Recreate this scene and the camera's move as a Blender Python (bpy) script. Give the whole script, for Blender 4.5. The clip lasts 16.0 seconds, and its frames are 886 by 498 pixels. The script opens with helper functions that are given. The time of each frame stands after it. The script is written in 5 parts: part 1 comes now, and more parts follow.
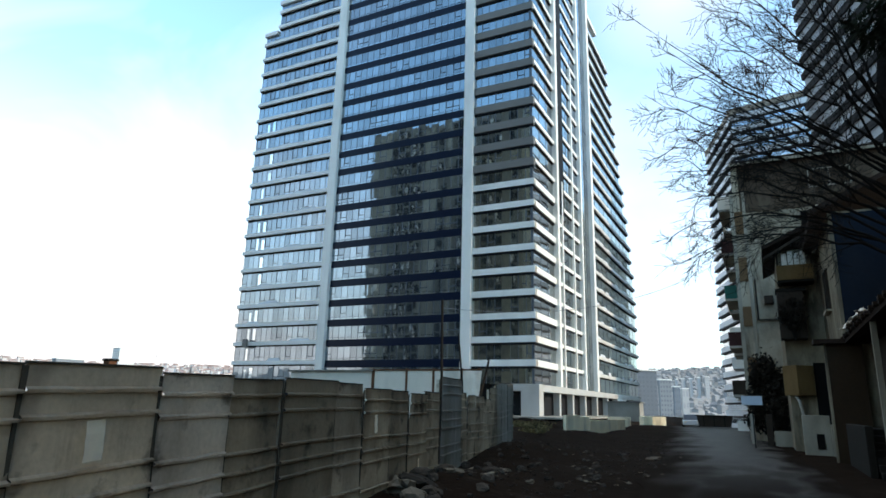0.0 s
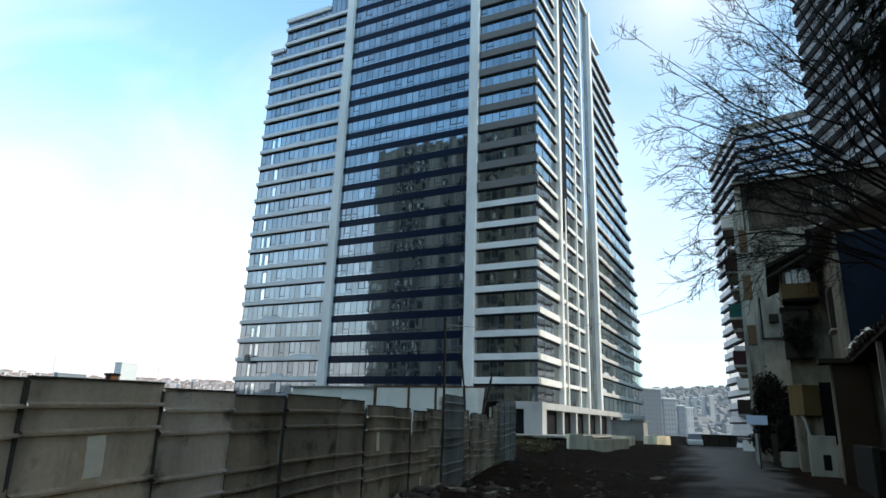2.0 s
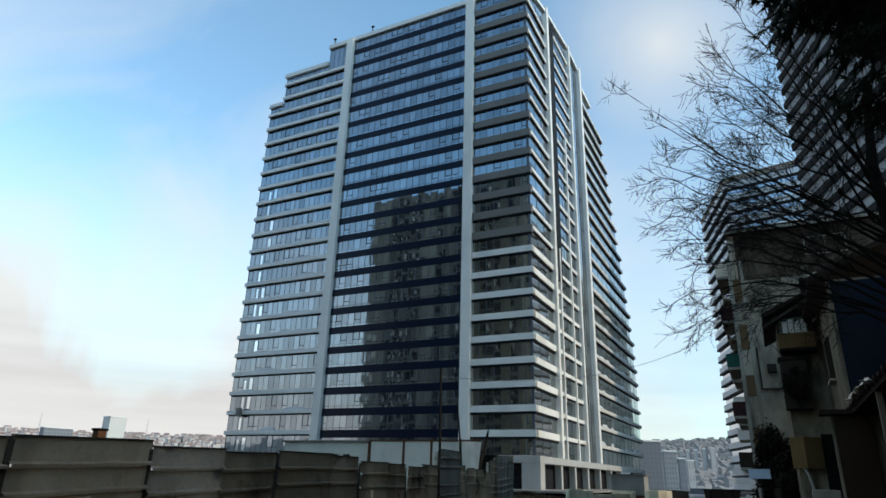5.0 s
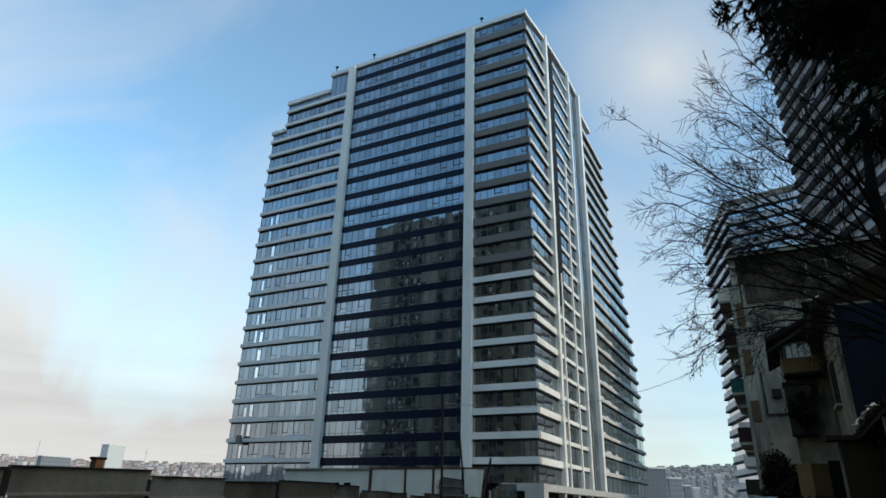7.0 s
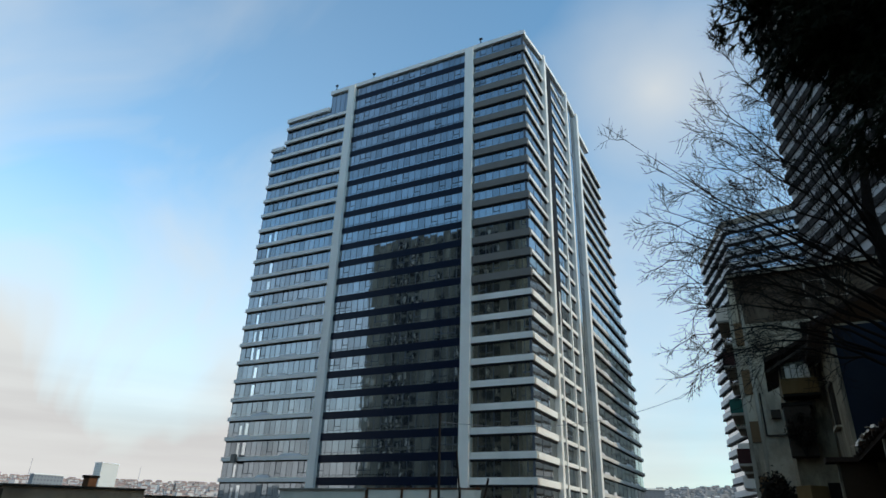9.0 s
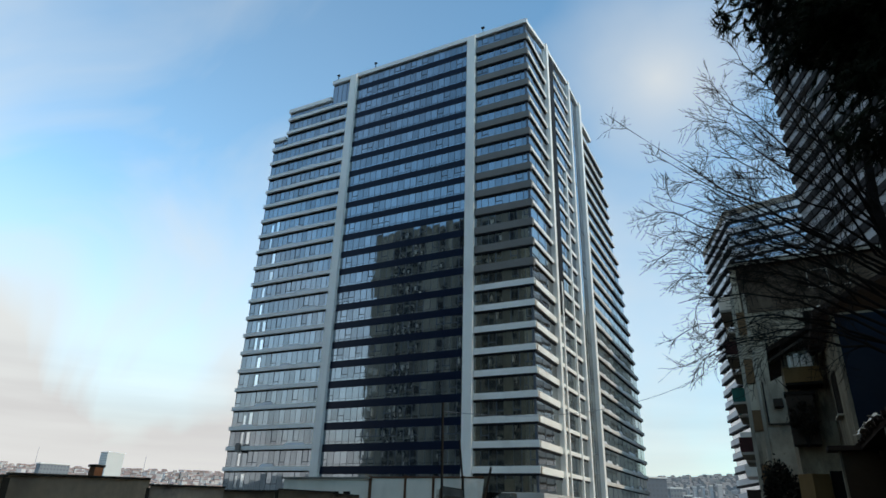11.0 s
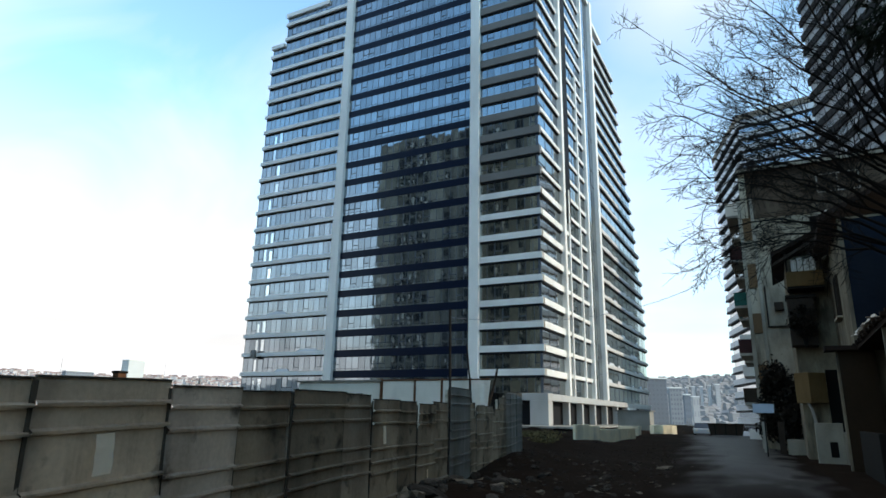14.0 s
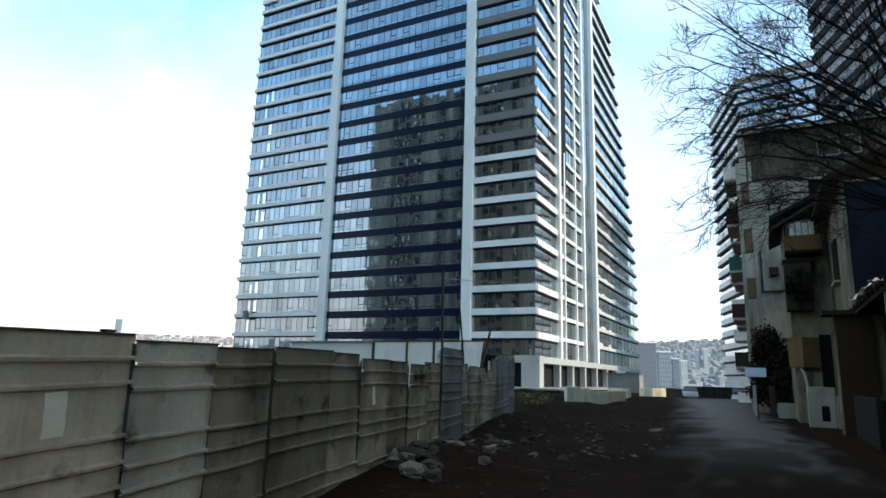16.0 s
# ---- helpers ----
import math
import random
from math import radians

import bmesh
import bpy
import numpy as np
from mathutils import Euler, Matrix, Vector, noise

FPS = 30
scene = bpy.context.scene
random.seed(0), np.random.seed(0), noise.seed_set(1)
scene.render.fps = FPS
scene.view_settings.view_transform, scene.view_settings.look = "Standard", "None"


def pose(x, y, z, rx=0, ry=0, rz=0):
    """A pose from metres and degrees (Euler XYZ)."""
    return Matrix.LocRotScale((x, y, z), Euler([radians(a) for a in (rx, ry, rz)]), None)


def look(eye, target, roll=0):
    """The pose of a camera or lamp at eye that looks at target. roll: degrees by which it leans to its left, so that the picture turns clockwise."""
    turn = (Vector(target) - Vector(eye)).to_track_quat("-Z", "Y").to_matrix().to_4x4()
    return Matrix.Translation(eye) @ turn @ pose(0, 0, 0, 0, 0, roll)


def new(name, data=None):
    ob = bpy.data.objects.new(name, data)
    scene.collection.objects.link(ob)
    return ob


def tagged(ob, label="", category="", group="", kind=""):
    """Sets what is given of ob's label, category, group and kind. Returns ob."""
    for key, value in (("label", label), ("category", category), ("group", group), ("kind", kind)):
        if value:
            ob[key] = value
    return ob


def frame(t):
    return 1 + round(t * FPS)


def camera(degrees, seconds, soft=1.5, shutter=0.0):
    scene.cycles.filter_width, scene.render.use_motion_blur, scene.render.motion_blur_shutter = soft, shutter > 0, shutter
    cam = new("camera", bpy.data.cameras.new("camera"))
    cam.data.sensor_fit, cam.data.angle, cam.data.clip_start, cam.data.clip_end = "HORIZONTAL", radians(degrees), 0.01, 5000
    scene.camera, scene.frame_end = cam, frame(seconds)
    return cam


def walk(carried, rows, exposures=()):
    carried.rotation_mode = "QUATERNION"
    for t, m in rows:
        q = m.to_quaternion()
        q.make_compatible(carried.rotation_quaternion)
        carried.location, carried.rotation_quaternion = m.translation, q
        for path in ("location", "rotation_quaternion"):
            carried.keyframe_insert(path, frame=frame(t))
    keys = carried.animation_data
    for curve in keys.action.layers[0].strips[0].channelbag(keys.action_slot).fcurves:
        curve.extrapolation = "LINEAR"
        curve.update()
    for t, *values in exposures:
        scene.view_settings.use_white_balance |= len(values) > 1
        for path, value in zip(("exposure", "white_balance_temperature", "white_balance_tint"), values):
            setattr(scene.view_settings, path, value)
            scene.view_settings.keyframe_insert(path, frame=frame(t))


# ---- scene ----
# camera: stands on the street and tilts; the arms rise a little on the way up; a short step ahead at the very end
cam = camera(70.6, 16.0, soft=1.6)
EYE, TURN = 1.6, 27.2
# seconds, turn, tilt, lean, lift of the arm
ROWS = [
    (0.0, -0.338, 14.06, -1.43, 0.0),
    (0.5, -0.316, 12.59, -1.57, 0.0),
    (1.0, -0.548, 14.0, -1.77, 0.0),
    (1.5, -0.577, 14.65, -1.87, 0.003),
    (2.0, -0.135, 15.54, -1.83, 0.006),
    (2.5, -0.626, 16.6, -1.66, 0.012),
    (3.0, -0.875, 17.45, -1.49, 0.018),
    (3.5, -0.835, 18.27, -1.68, 0.02),
    (4.0, -0.64, 19.1, -1.57, 0.025),
    (6.5, -0.402, 21.59, -1.54, 0.04),
    (7.0, -0.305, 22.39, -1.36, 0.044),
    (7.5, -0.25, 22.65, -1.45, 0.043),
    (8.0, -0.277, 22.98, -1.39, 0.043),
    (8.5, -0.606, 24.05, -1.62, 0.044),
    (11.0, -0.318, 23.12, -1.56, 0.046),
    (11.5, -0.115, 22.07, -1.6, 0.046),
    (12.0, -0.059, 20.7, -1.36, 0.04),
    (12.5, 0.08, 19.52, -1.28, 0.026),
    (13.0, 0.128, 17.97, -1.2, 0.018),
    (13.5, -0.069, 16.67, -1.2, 0.015),
    (14.0, 0.433, 14.89, -1.06, 0.01),
    (14.5, 0.316, 13.45, -1.12, 0.003),
    (15.0, 0.117, 12.79, -1.43, 0.0),
    (15.5, -0.069, 12.2, -1.54, 0.0),
    (15.8, -0.1, 11.9, -1.54, 0.0),
    (16.0, -0.3, 11.55, -1.54, 0.0),
]
STEP = {16.0: 0.6}  # metres ahead
walk(
    cam,
    [(t, pose(-0.46 * STEP.get(t, 0), 0.89 * STEP.get(t, 0), EYE + lift, 90 + p, r, TURN + yaw)) for t, yaw, p, r, lift in ROWS],
    [(t, ev, 7600, 10) for t, ev in ((0.0, 0.44), (1.0, 0.42), (1.5, 0.32), (3.5, -0.1), (4.2, -0.2), (6.5, -0.4), (8.5, -0.47), (11.0, -0.42), (12.5, -0.28), (13.5, -0.05), (14.5, 0.35), (16.0, 0.5))],
)

# ---- light ----
SUN_AZ, SUN_EL = -88.0, 24.0  # degrees, counted like the camera's yaw
world = bpy.data.worlds.new("sky")
scene.world = world
world.use_nodes = True
wn, wl = world.node_tree.nodes, world.node_tree.links
wn.clear()
sky = wn.new("ShaderNodeTexSky")
sky.sky_type, sky.sun_disc = "NISHITA", False
sky.sun_elevation, sky.sun_rotation = radians(SUN_EL), radians(-SUN_AZ)
sky.air_density, sky.dust_density, sky.ozone_density = 1.0, 0.3, 2.0
tc = wn.new("ShaderNodeTexCoord")
squash = wn.new("ShaderNodeMapping")
squash.inputs["Scale"].default_value = (1.0, 1.0, 1.5)
squash.inputs["Location"].default_value = (0.35, 0.2, 0.1)
clouds = wn.new("ShaderNodeTexNoise")
clouds.inputs["Scale"].default_value, clouds.inputs["Detail"].default_value, clouds.inputs["Roughness"].default_value = 1.15, 6, 0.5
ramp = wn.new("ShaderNodeValToRGB")
ramp.color_ramp.elements[0].position, ramp.color_ramp.elements[1].position = 0.54, 0.86
ramp.color_ramp.elements[0].color = (0.04, 0.04, 0.04, 1)
sep = wn.new("ShaderNodeSeparateXYZ")
low = wn.new("ShaderNodeMapRange")  # haze of cloud towards the horizon
for k, v in zip(("From Min", "From Max", "To Min", "To Max"), (0.0, 0.43, 1.15, 0.0)):
    low.inputs[k].default_value = v
add = wn.new("ShaderNodeMath")
add.operation, add.use_clamp = "ADD", True
mix = wn.new("ShaderNodeMixRGB")
bank = wn.new("ShaderNodeTexNoise")  # grey cloud bank low over the horizon
bank.inputs["Scale"].default_value, bank.inputs["Detail"].default_value = 2.3, 4
bank_map = wn.new("ShaderNodeMapping")
bank_map.inputs["Scale"].default_value, bank_map.inputs["Location"].default_value = (1, 1, 13.0), (2.2, 0.4, 0.0)
bank_ramp = wn.new("ShaderNodeValToRGB")
bank_ramp.color_ramp.elements[0].position, bank_ramp.color_ramp.elements[1].position = 0.34, 0.68
bank_low = wn.new("ShaderNodeMapRange")
for k, v in zip(("From Min", "From Max", "To Min", "To Max"), (0.13, 0.22, 1.0, 0.0)):
    bank_low.inputs[k].default_value = v
bank_amt = wn.new("ShaderNodeMath")
bank_amt.operation = "MULTIPLY"
white = wn.new("ShaderNodeMixRGB")
white.inputs["Color1"].default_value, white.inputs["Color2"].default_value = (6.35, 7.2, 8.2, 1), (4.7, 5.1, 5.95, 1)
wl.new(tc.outputs["Generated"], bank_map.inputs["Vector"])
wl.new(bank_map.outputs[0], bank.inputs["Vector"])
wl.new(bank.outputs["Fac"], bank_ramp.inputs["Fac"])
wl.new(bank_ramp.outputs["Color"], bank_amt.inputs[0])
wl.new(bank_low.outputs[0], bank_amt.inputs[1])
wl.new(bank_amt.outputs[0], white.inputs["Fac"])
warm_low = wn.new("ShaderNodeMapRange")  # warm pale haze close to the horizon
for k, v in zip(("From Min", "From Max", "To Min", "To Max"), (0.02, 0.19, 0.85, 0.0)):
    warm_low.inputs[k].default_value = v
warm = wn.new("ShaderNodeMixRGB")
warm.inputs["Color2"].default_value = (6.45, 7.0, 7.8, 1)
wl.new(warm_low.outputs[0], warm.inputs["Fac"])
wl.new(white.outputs[0], warm.inputs["Color1"])
wl.new(warm.outputs[0], mix.inputs["Color2"])
bg = wn.new("ShaderNodeBackground")
bg.inputs["Strength"].default_value = 0.15
wout = wn.new("ShaderNodeOutputWorld")
wl.new(tc.outputs["Generated"], squash.inputs["Vector"])
wl.new(squash.outputs[0], clouds.inputs["Vector"])
wl.new(clouds.outputs["Fac"], ramp.inputs["Fac"])
wl.new(tc.outputs["Generated"], sep.inputs[0])
wl.new(sep.outputs["Z"], low.inputs["Value"])
wl.new(sep.outputs["Z"], bank_low.inputs["Value"])
wl.new(sep.outputs["Z"], warm_low.inputs["Value"])
wl.new(ramp.outputs["Color"], add.inputs[0])
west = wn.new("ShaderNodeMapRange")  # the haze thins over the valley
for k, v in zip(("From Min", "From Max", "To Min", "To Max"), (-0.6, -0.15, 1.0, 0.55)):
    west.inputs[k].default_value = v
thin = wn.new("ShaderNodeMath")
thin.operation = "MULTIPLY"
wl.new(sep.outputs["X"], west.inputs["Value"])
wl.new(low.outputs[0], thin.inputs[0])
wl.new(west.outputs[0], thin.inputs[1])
puff_at = wn.new("ShaderNodeVectorMath")  # one soft white cloud high over the street
puff_at.operation = "DISTANCE"
puff_at.inputs[1].default_value = (-0.07, 0.80, 0.60)
ragged = wn.new("ShaderNodeMath")
ragged.operation = "MULTIPLY_ADD"
ragged.inputs[1].default_value = 0.35
puff = wn.new("ShaderNodeMapRange")
for k, v in zip(("From Min", "From Max", "To Min", "To Max"), (0.14, 0.36, 0.95, 0.0)):
    puff.inputs[k].default_value = v
haze = wn.new("ShaderNodeMath")
haze.operation = "MAXIMUM"
wl.new(tc.outputs["Generated"], puff_at.inputs[0])
wl.new(clouds.outputs["Fac"], ragged.inputs[0])
wl.new(puff_at.outputs["Value"], ragged.inputs[2])
wl.new(ragged.outputs[0], puff.inputs["Value"])
wl.new(puff.outputs[0], haze.inputs[0])
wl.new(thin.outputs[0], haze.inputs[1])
near_low = wn.new("ShaderNodeMath")
near_low.operation = "MULTIPLY"
near_low.inputs[1].default_value = 0.85
lowest = wn.new("ShaderNodeMath")
lowest.operation = "MAXIMUM"
wl.new(warm_low.outputs[0], near_low.inputs[0])
wl.new(near_low.outputs[0], lowest.inputs[0])
wl.new(haze.outputs[0], lowest.inputs[1])
wl.new(lowest.outputs[0], add.inputs[1])
high = wn.new("ShaderNodeMapRange")  # unseen closed cloud overhead, added to make the ambient light less blue
for k, v in zip(("From Min", "From Max", "To Min", "To Max"), (0.74, 0.9, 0.0, 0.9)):
    high.inputs[k].default_value = v
both_clouds = wn.new("ShaderNodeMath")
both_clouds.operation, both_clouds.use_clamp = "ADD", True
wl.new(sep.outputs["Z"], high.inputs["Value"])
wl.new(add.outputs[0], both_clouds.inputs[0])
wl.new(high.outputs[0], both_clouds.inputs[1])
clear = wn.new("ShaderNodeVectorMath")  # thin bright winter air
clear.operation = "MULTIPLY"
wl.new(sky.outputs[0], clear.inputs[0])
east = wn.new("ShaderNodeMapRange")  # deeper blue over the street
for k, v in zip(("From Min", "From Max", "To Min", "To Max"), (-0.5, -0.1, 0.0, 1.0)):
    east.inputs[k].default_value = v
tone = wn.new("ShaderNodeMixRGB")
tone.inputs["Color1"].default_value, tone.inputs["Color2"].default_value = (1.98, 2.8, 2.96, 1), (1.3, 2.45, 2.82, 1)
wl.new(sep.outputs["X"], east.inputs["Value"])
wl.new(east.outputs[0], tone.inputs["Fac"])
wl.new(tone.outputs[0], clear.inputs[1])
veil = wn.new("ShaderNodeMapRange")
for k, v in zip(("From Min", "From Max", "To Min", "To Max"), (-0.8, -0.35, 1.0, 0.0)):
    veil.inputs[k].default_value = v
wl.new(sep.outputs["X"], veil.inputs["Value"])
veiled = wn.new("ShaderNodeMath")
veiled.operation, veiled.use_clamp = "ADD", True
wl.new(both_clouds.outputs[0], veiled.inputs[0])
streak_map = wn.new("ShaderNodeMapping")  # cirrus drawn out in long slanting streaks
streak_map.inputs["Rotation"].default_value, streak_map.inputs["Scale"].default_value = (0.5, -0.7, 0.3), (0.8, 3.4, 3.0)
streaks = wn.new("ShaderNodeTexNoise")
streaks.inputs["Scale"].default_value, streaks.inputs["Detail"].default_value, streaks.inputs["Distortion"].default_value = 1.1, 5, 0.6
streak_amt = wn.new("ShaderNodeMapRange")
for k, v in zip(("From Min", "From Max", "To Min", "To Max"), (0.44, 0.7, 0.0, 0.6)):
    streak_amt.inputs[k].default_value = v
cirrus = wn.new("ShaderNodeMath")
cirrus.operation = "MULTIPLY"
wl.new(tc.outputs["Generated"], streak_map.inputs["Vector"])
wl.new(streak_map.outputs[0], streaks.inputs["Vector"])
wl.new(streaks.outputs["Fac"], streak_amt.inputs["Value"])
wl.new(streak_amt.outputs[0], cirrus.inputs[0])
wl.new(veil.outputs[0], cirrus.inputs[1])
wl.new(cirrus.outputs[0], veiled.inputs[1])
wl.new(veiled.outputs[0], mix.inputs["Fac"])
wl.new(clear.outputs[0], mix.inputs["Color1"])
wl.new(mix.outputs[0], bg.inputs["Color"])
wl.new(bg.outputs[0], wout.inputs["Surface"])

sun = new("sun", bpy.data.lights.new("sun", "SUN"))
sun.data.energy, sun.data.angle, sun.data.color = 2.5, radians(0.6), (1.0, 0.93, 0.84)
a, e = radians(SUN_AZ), radians(SUN_EL)
sun.matrix_world = look((0, 0, 0), (math.sin(a) * math.cos(e), -math.cos(a) * math.cos(e), -math.sin(e)))
sun.location = (60, 20, 120)


# ---- materials ----
def mat(name, col, rough=0.8, metal=0.0, var=0.25, scale=1.5, fine=25.0, bump=0.15, dirt=None, dirt_amt=0.0, random_amt=0.0, island=False):
    """Paint with blotches, fine grain, stains of another colour and a shift from piece to piece."""
    m = bpy.data.materials.new(name)
    m.use_nodes = True
    n, l = m.node_tree.nodes, m.node_tree.links
    b = n["Principled BSDF"]
    b.inputs["Roughness"].default_value, b.inputs["Metallic"].default_value = rough, metal
    if rough >= 0.7:
        b.inputs["Specular IOR Level"].default_value = 0.12
    geo = n.new("ShaderNodeNewGeometry")
    big, small = n.new("ShaderNodeTexNoise"), n.new("ShaderNodeTexNoise")
    for tex, s, d in ((big, scale, 5), (small, fine, 3)):
        tex.inputs["Scale"].default_value, tex.inputs["Detail"].default_value = s, d
        l.new(geo.outputs["Position"], tex.inputs["Vector"])
    amount = n.new("ShaderNodeMath")
    amount.operation = "MULTIPLY_ADD"
    amount.inputs[1].default_value, amount.inputs[2].default_value = 2 * var, 1 - var
    l.new(big.outputs["Fac"], amount.inputs[0])
    grain = n.new("ShaderNodeMath")
    grain.operation = "MULTIPLY_ADD"
    grain.inputs[1].default_value, grain.inputs[2].default_value = var, 1 - var / 2
    l.new(small.outputs["Fac"], grain.inputs[0])
    both = n.new("ShaderNodeMath")
    both.operation = "MULTIPLY"
    l.new(amount.outputs[0], both.inputs[0])
    l.new(grain.outputs[0], both.inputs[1])
    if random_amt:
        src = geo.outputs["Random Per Island"] if island else n.new("ShaderNodeObjectInfo").outputs["Random"]
        rr = n.new("ShaderNodeMath")
        rr.operation = "MULTIPLY_ADD"
        rr.inputs[1].default_value, rr.inputs[2].default_value = 2 * random_amt, 1 - random_amt
        l.new(src, rr.inputs[0])
        b2 = n.new("ShaderNodeMath")
        b2.operation = "MULTIPLY"
        l.new(both.outputs[0], b2.inputs[0])
        l.new(rr.outputs[0], b2.inputs[1])
        both = b2
    shade = n.new("ShaderNodeVectorMath")
    shade.operation = "SCALE"
    shade.inputs[0].default_value = col[:3]
    l.new(both.outputs[0], shade.inputs["Scale"])
    out = shade.outputs[0]
    if dirt:
        st = n.new("ShaderNodeTexNoise")
        st.inputs["Scale"].default_value, st.inputs["Detail"].default_value = scale * 0.6, 8
        mp = n.new("ShaderNodeMapping")
        mp.inputs["Location"].default_value, mp.inputs["Scale"].default_value = (7.3, 2.1, 4.4), (1, 1, 0.35)
        l.new(geo.outputs["Position"], mp.inputs["Vector"])
        l.new(mp.outputs[0], st.inputs["Vector"])
        rp = n.new("ShaderNodeValToRGB")
        rp.color_ramp.elements[0].position, rp.color_ramp.elements[1].position = 0.5, 0.68
        rp.color_ramp.elements[1].color = (dirt_amt, dirt_amt, dirt_amt, 1)
        l.new(st.outputs["Fac"], rp.inputs["Fac"])
        mx = n.new("ShaderNodeMixRGB")
        mx.inputs["Color2"].default_value = (*dirt[:3], 1)
        l.new(rp.outputs[0], mx.inputs["Fac"])
        l.new(out, mx.inputs["Color1"])
        out = mx.outputs[0]
    l.new(out, b.inputs["Base Color"])
    if bump:
        bp = n.new("ShaderNodeBump")
        bp.inputs["Strength"].default_value, bp.inputs["Distance"].default_value = bump, 0.02
        l.new(small.outputs["Fac"], bp.inputs["Height"])
        l.new(bp.outputs[0], b.inputs["Normal"])
    return m


def grime(m, scale, stretch, lo, hi, col, amount):
    """Lays one more layer of stains over a paint."""
    n, l = m.node_tree.nodes, m.node_tree.links
    target = n["Principled BSDF"].inputs["Base Color"]
    before = target.links[0].from_socket
    geo, mp, tex, rp, mx = (n.new("ShaderNode" + k) for k in ("NewGeometry", "Mapping", "TexNoise", "ValToRGB", "MixRGB"))
    mp.inputs["Scale"].default_value, mp.inputs["Location"].default_value = stretch, (3.3, 8.7, 1.9)
    tex.inputs["Scale"].default_value, tex.inputs["Detail"].default_value, tex.inputs["Roughness"].default_value = scale, 9, 0.62
    rp.color_ramp.elements[0].position, rp.color_ramp.elements[1].position = lo, hi
    rp.color_ramp.elements[1].color = (amount, amount, amount, 1)
    mx.inputs["Color2"].default_value = (*col, 1)
    l.new(geo.outputs["Position"], mp.inputs["Vector"])
    l.new(mp.outputs[0], tex.inputs["Vector"])
    l.new(tex.outputs["Fac"], rp.inputs["Fac"])
    l.new(rp.outputs["Color"], mx.inputs["Fac"])
    l.new(before, mx.inputs["Color1"])
    l.new(mx.outputs[0], target)
    return m


def glass_mat(name, col, rough, random_amt, island):
    """Sun-control glass with a metal coating: a tinted mirror over a dark room."""
    m = mat(name, col, rough, 0.9, 0.06, 0.12, 0.6, 0.0, None, 0, random_amt, island)
    n, l = m.node_tree.nodes, m.node_tree.links
    b = n["Principled BSDF"]
    geo = n.new("ShaderNodeNewGeometry")
    wave = n.new("ShaderNodeTexNoise")
    wave.inputs["Scale"].default_value, wave.inputs["Detail"].default_value = 0.9, 1
    l.new(geo.outputs["Position"], wave.inputs["Vector"])
    bp = n.new("ShaderNodeBump")
    bp.inputs["Strength"].default_value, bp.inputs["Distance"].default_value = 0.05, 0.05
    l.new(wave.outputs["Fac"], bp.inputs["Height"])
    l.new(bp.outputs[0], b.inputs["Normal"])
    return m


M_WHITE = mat("white_cladding", (0.88, 0.845, 0.785), 0.45, 0, 0.06, 0.3, 6, 0.03, (0.5, 0.48, 0.45), 0.35)
M_NAVY = mat("dark_navy_cladding", (0.003, 0.009, 0.026), 0.3, 0.0, 0.1, 0.4, 6, 0.01)
M_NAVY.node_tree.nodes["Principled BSDF"].inputs["Specular IOR Level"].default_value = 0.16
M_BROWN = mat("grey_brown_cladding", (0.17, 0.155, 0.137), 0.55, 0, 0.12, 0.4, 6, 0.02)
M_JOINT = mat("black_joint", (0.012, 0.012, 0.014), 0.7, 0, 0.1)
M_GLASS = glass_mat("coated_blue_glass", (0.285, 0.33, 0.37), 0.03, 0.22, False)
M_GLASSI = glass_mat("coated_blue_glass_far", (0.285, 0.33, 0.37), 0.03, 0.22, True)
M_GLASSG = glass_mat("coated_grey_glass", (0.34, 0.35, 0.33), 0.04, 0.3, False)
M_GLASSGI = glass_mat("coated_grey_glass_far", (0.34, 0.35, 0.33), 0.04, 0.3, True)
M_FRAME = mat("dark_window_frame", (0.085, 0.1, 0.125), 0.45, 0.3, 0.1)
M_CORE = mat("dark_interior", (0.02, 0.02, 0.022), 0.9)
M_GREYTRIM = mat("light_grey_trim", (0.8, 0.78, 0.74), 0.5, 0, 0.08, 0.5, 8, 0.03)
# darker copy of the light grey trim, tones down sunlight on the street side
M_SIDETRIM = mat("dimmed_grey_trim", (0.6, 0.585, 0.55), 0.6, 0, 0.15, 0.5, 8, 0.05, (0.4, 0.38, 0.35), 0.5)
# darkened copy of the concrete: holds the entrance's shade, also used for dark poles
M_DARKCONC = mat("shade_dark_concrete", (0.013, 0.011, 0.009), 0.9, 0, 0.3, 0.6, 12, 0.3, (0.018, 0.016, 0.013), 0.6)
M_CONC = mat("raw_concrete", (0.3, 0.28, 0.245), 0.9, 0, 0.3, 0.6, 12, 0.3, (0.16, 0.15, 0.13), 0.6)
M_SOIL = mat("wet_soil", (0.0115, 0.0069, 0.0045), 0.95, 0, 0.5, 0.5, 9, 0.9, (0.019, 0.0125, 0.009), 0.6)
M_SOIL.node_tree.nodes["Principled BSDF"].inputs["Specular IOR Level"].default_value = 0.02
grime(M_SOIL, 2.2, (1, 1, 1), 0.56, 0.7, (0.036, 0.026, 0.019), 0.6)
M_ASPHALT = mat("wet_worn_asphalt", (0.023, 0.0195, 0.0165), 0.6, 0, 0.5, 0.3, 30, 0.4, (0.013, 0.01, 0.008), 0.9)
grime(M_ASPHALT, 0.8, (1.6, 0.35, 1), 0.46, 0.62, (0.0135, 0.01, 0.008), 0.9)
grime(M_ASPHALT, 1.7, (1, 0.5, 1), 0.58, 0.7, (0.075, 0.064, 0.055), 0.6)
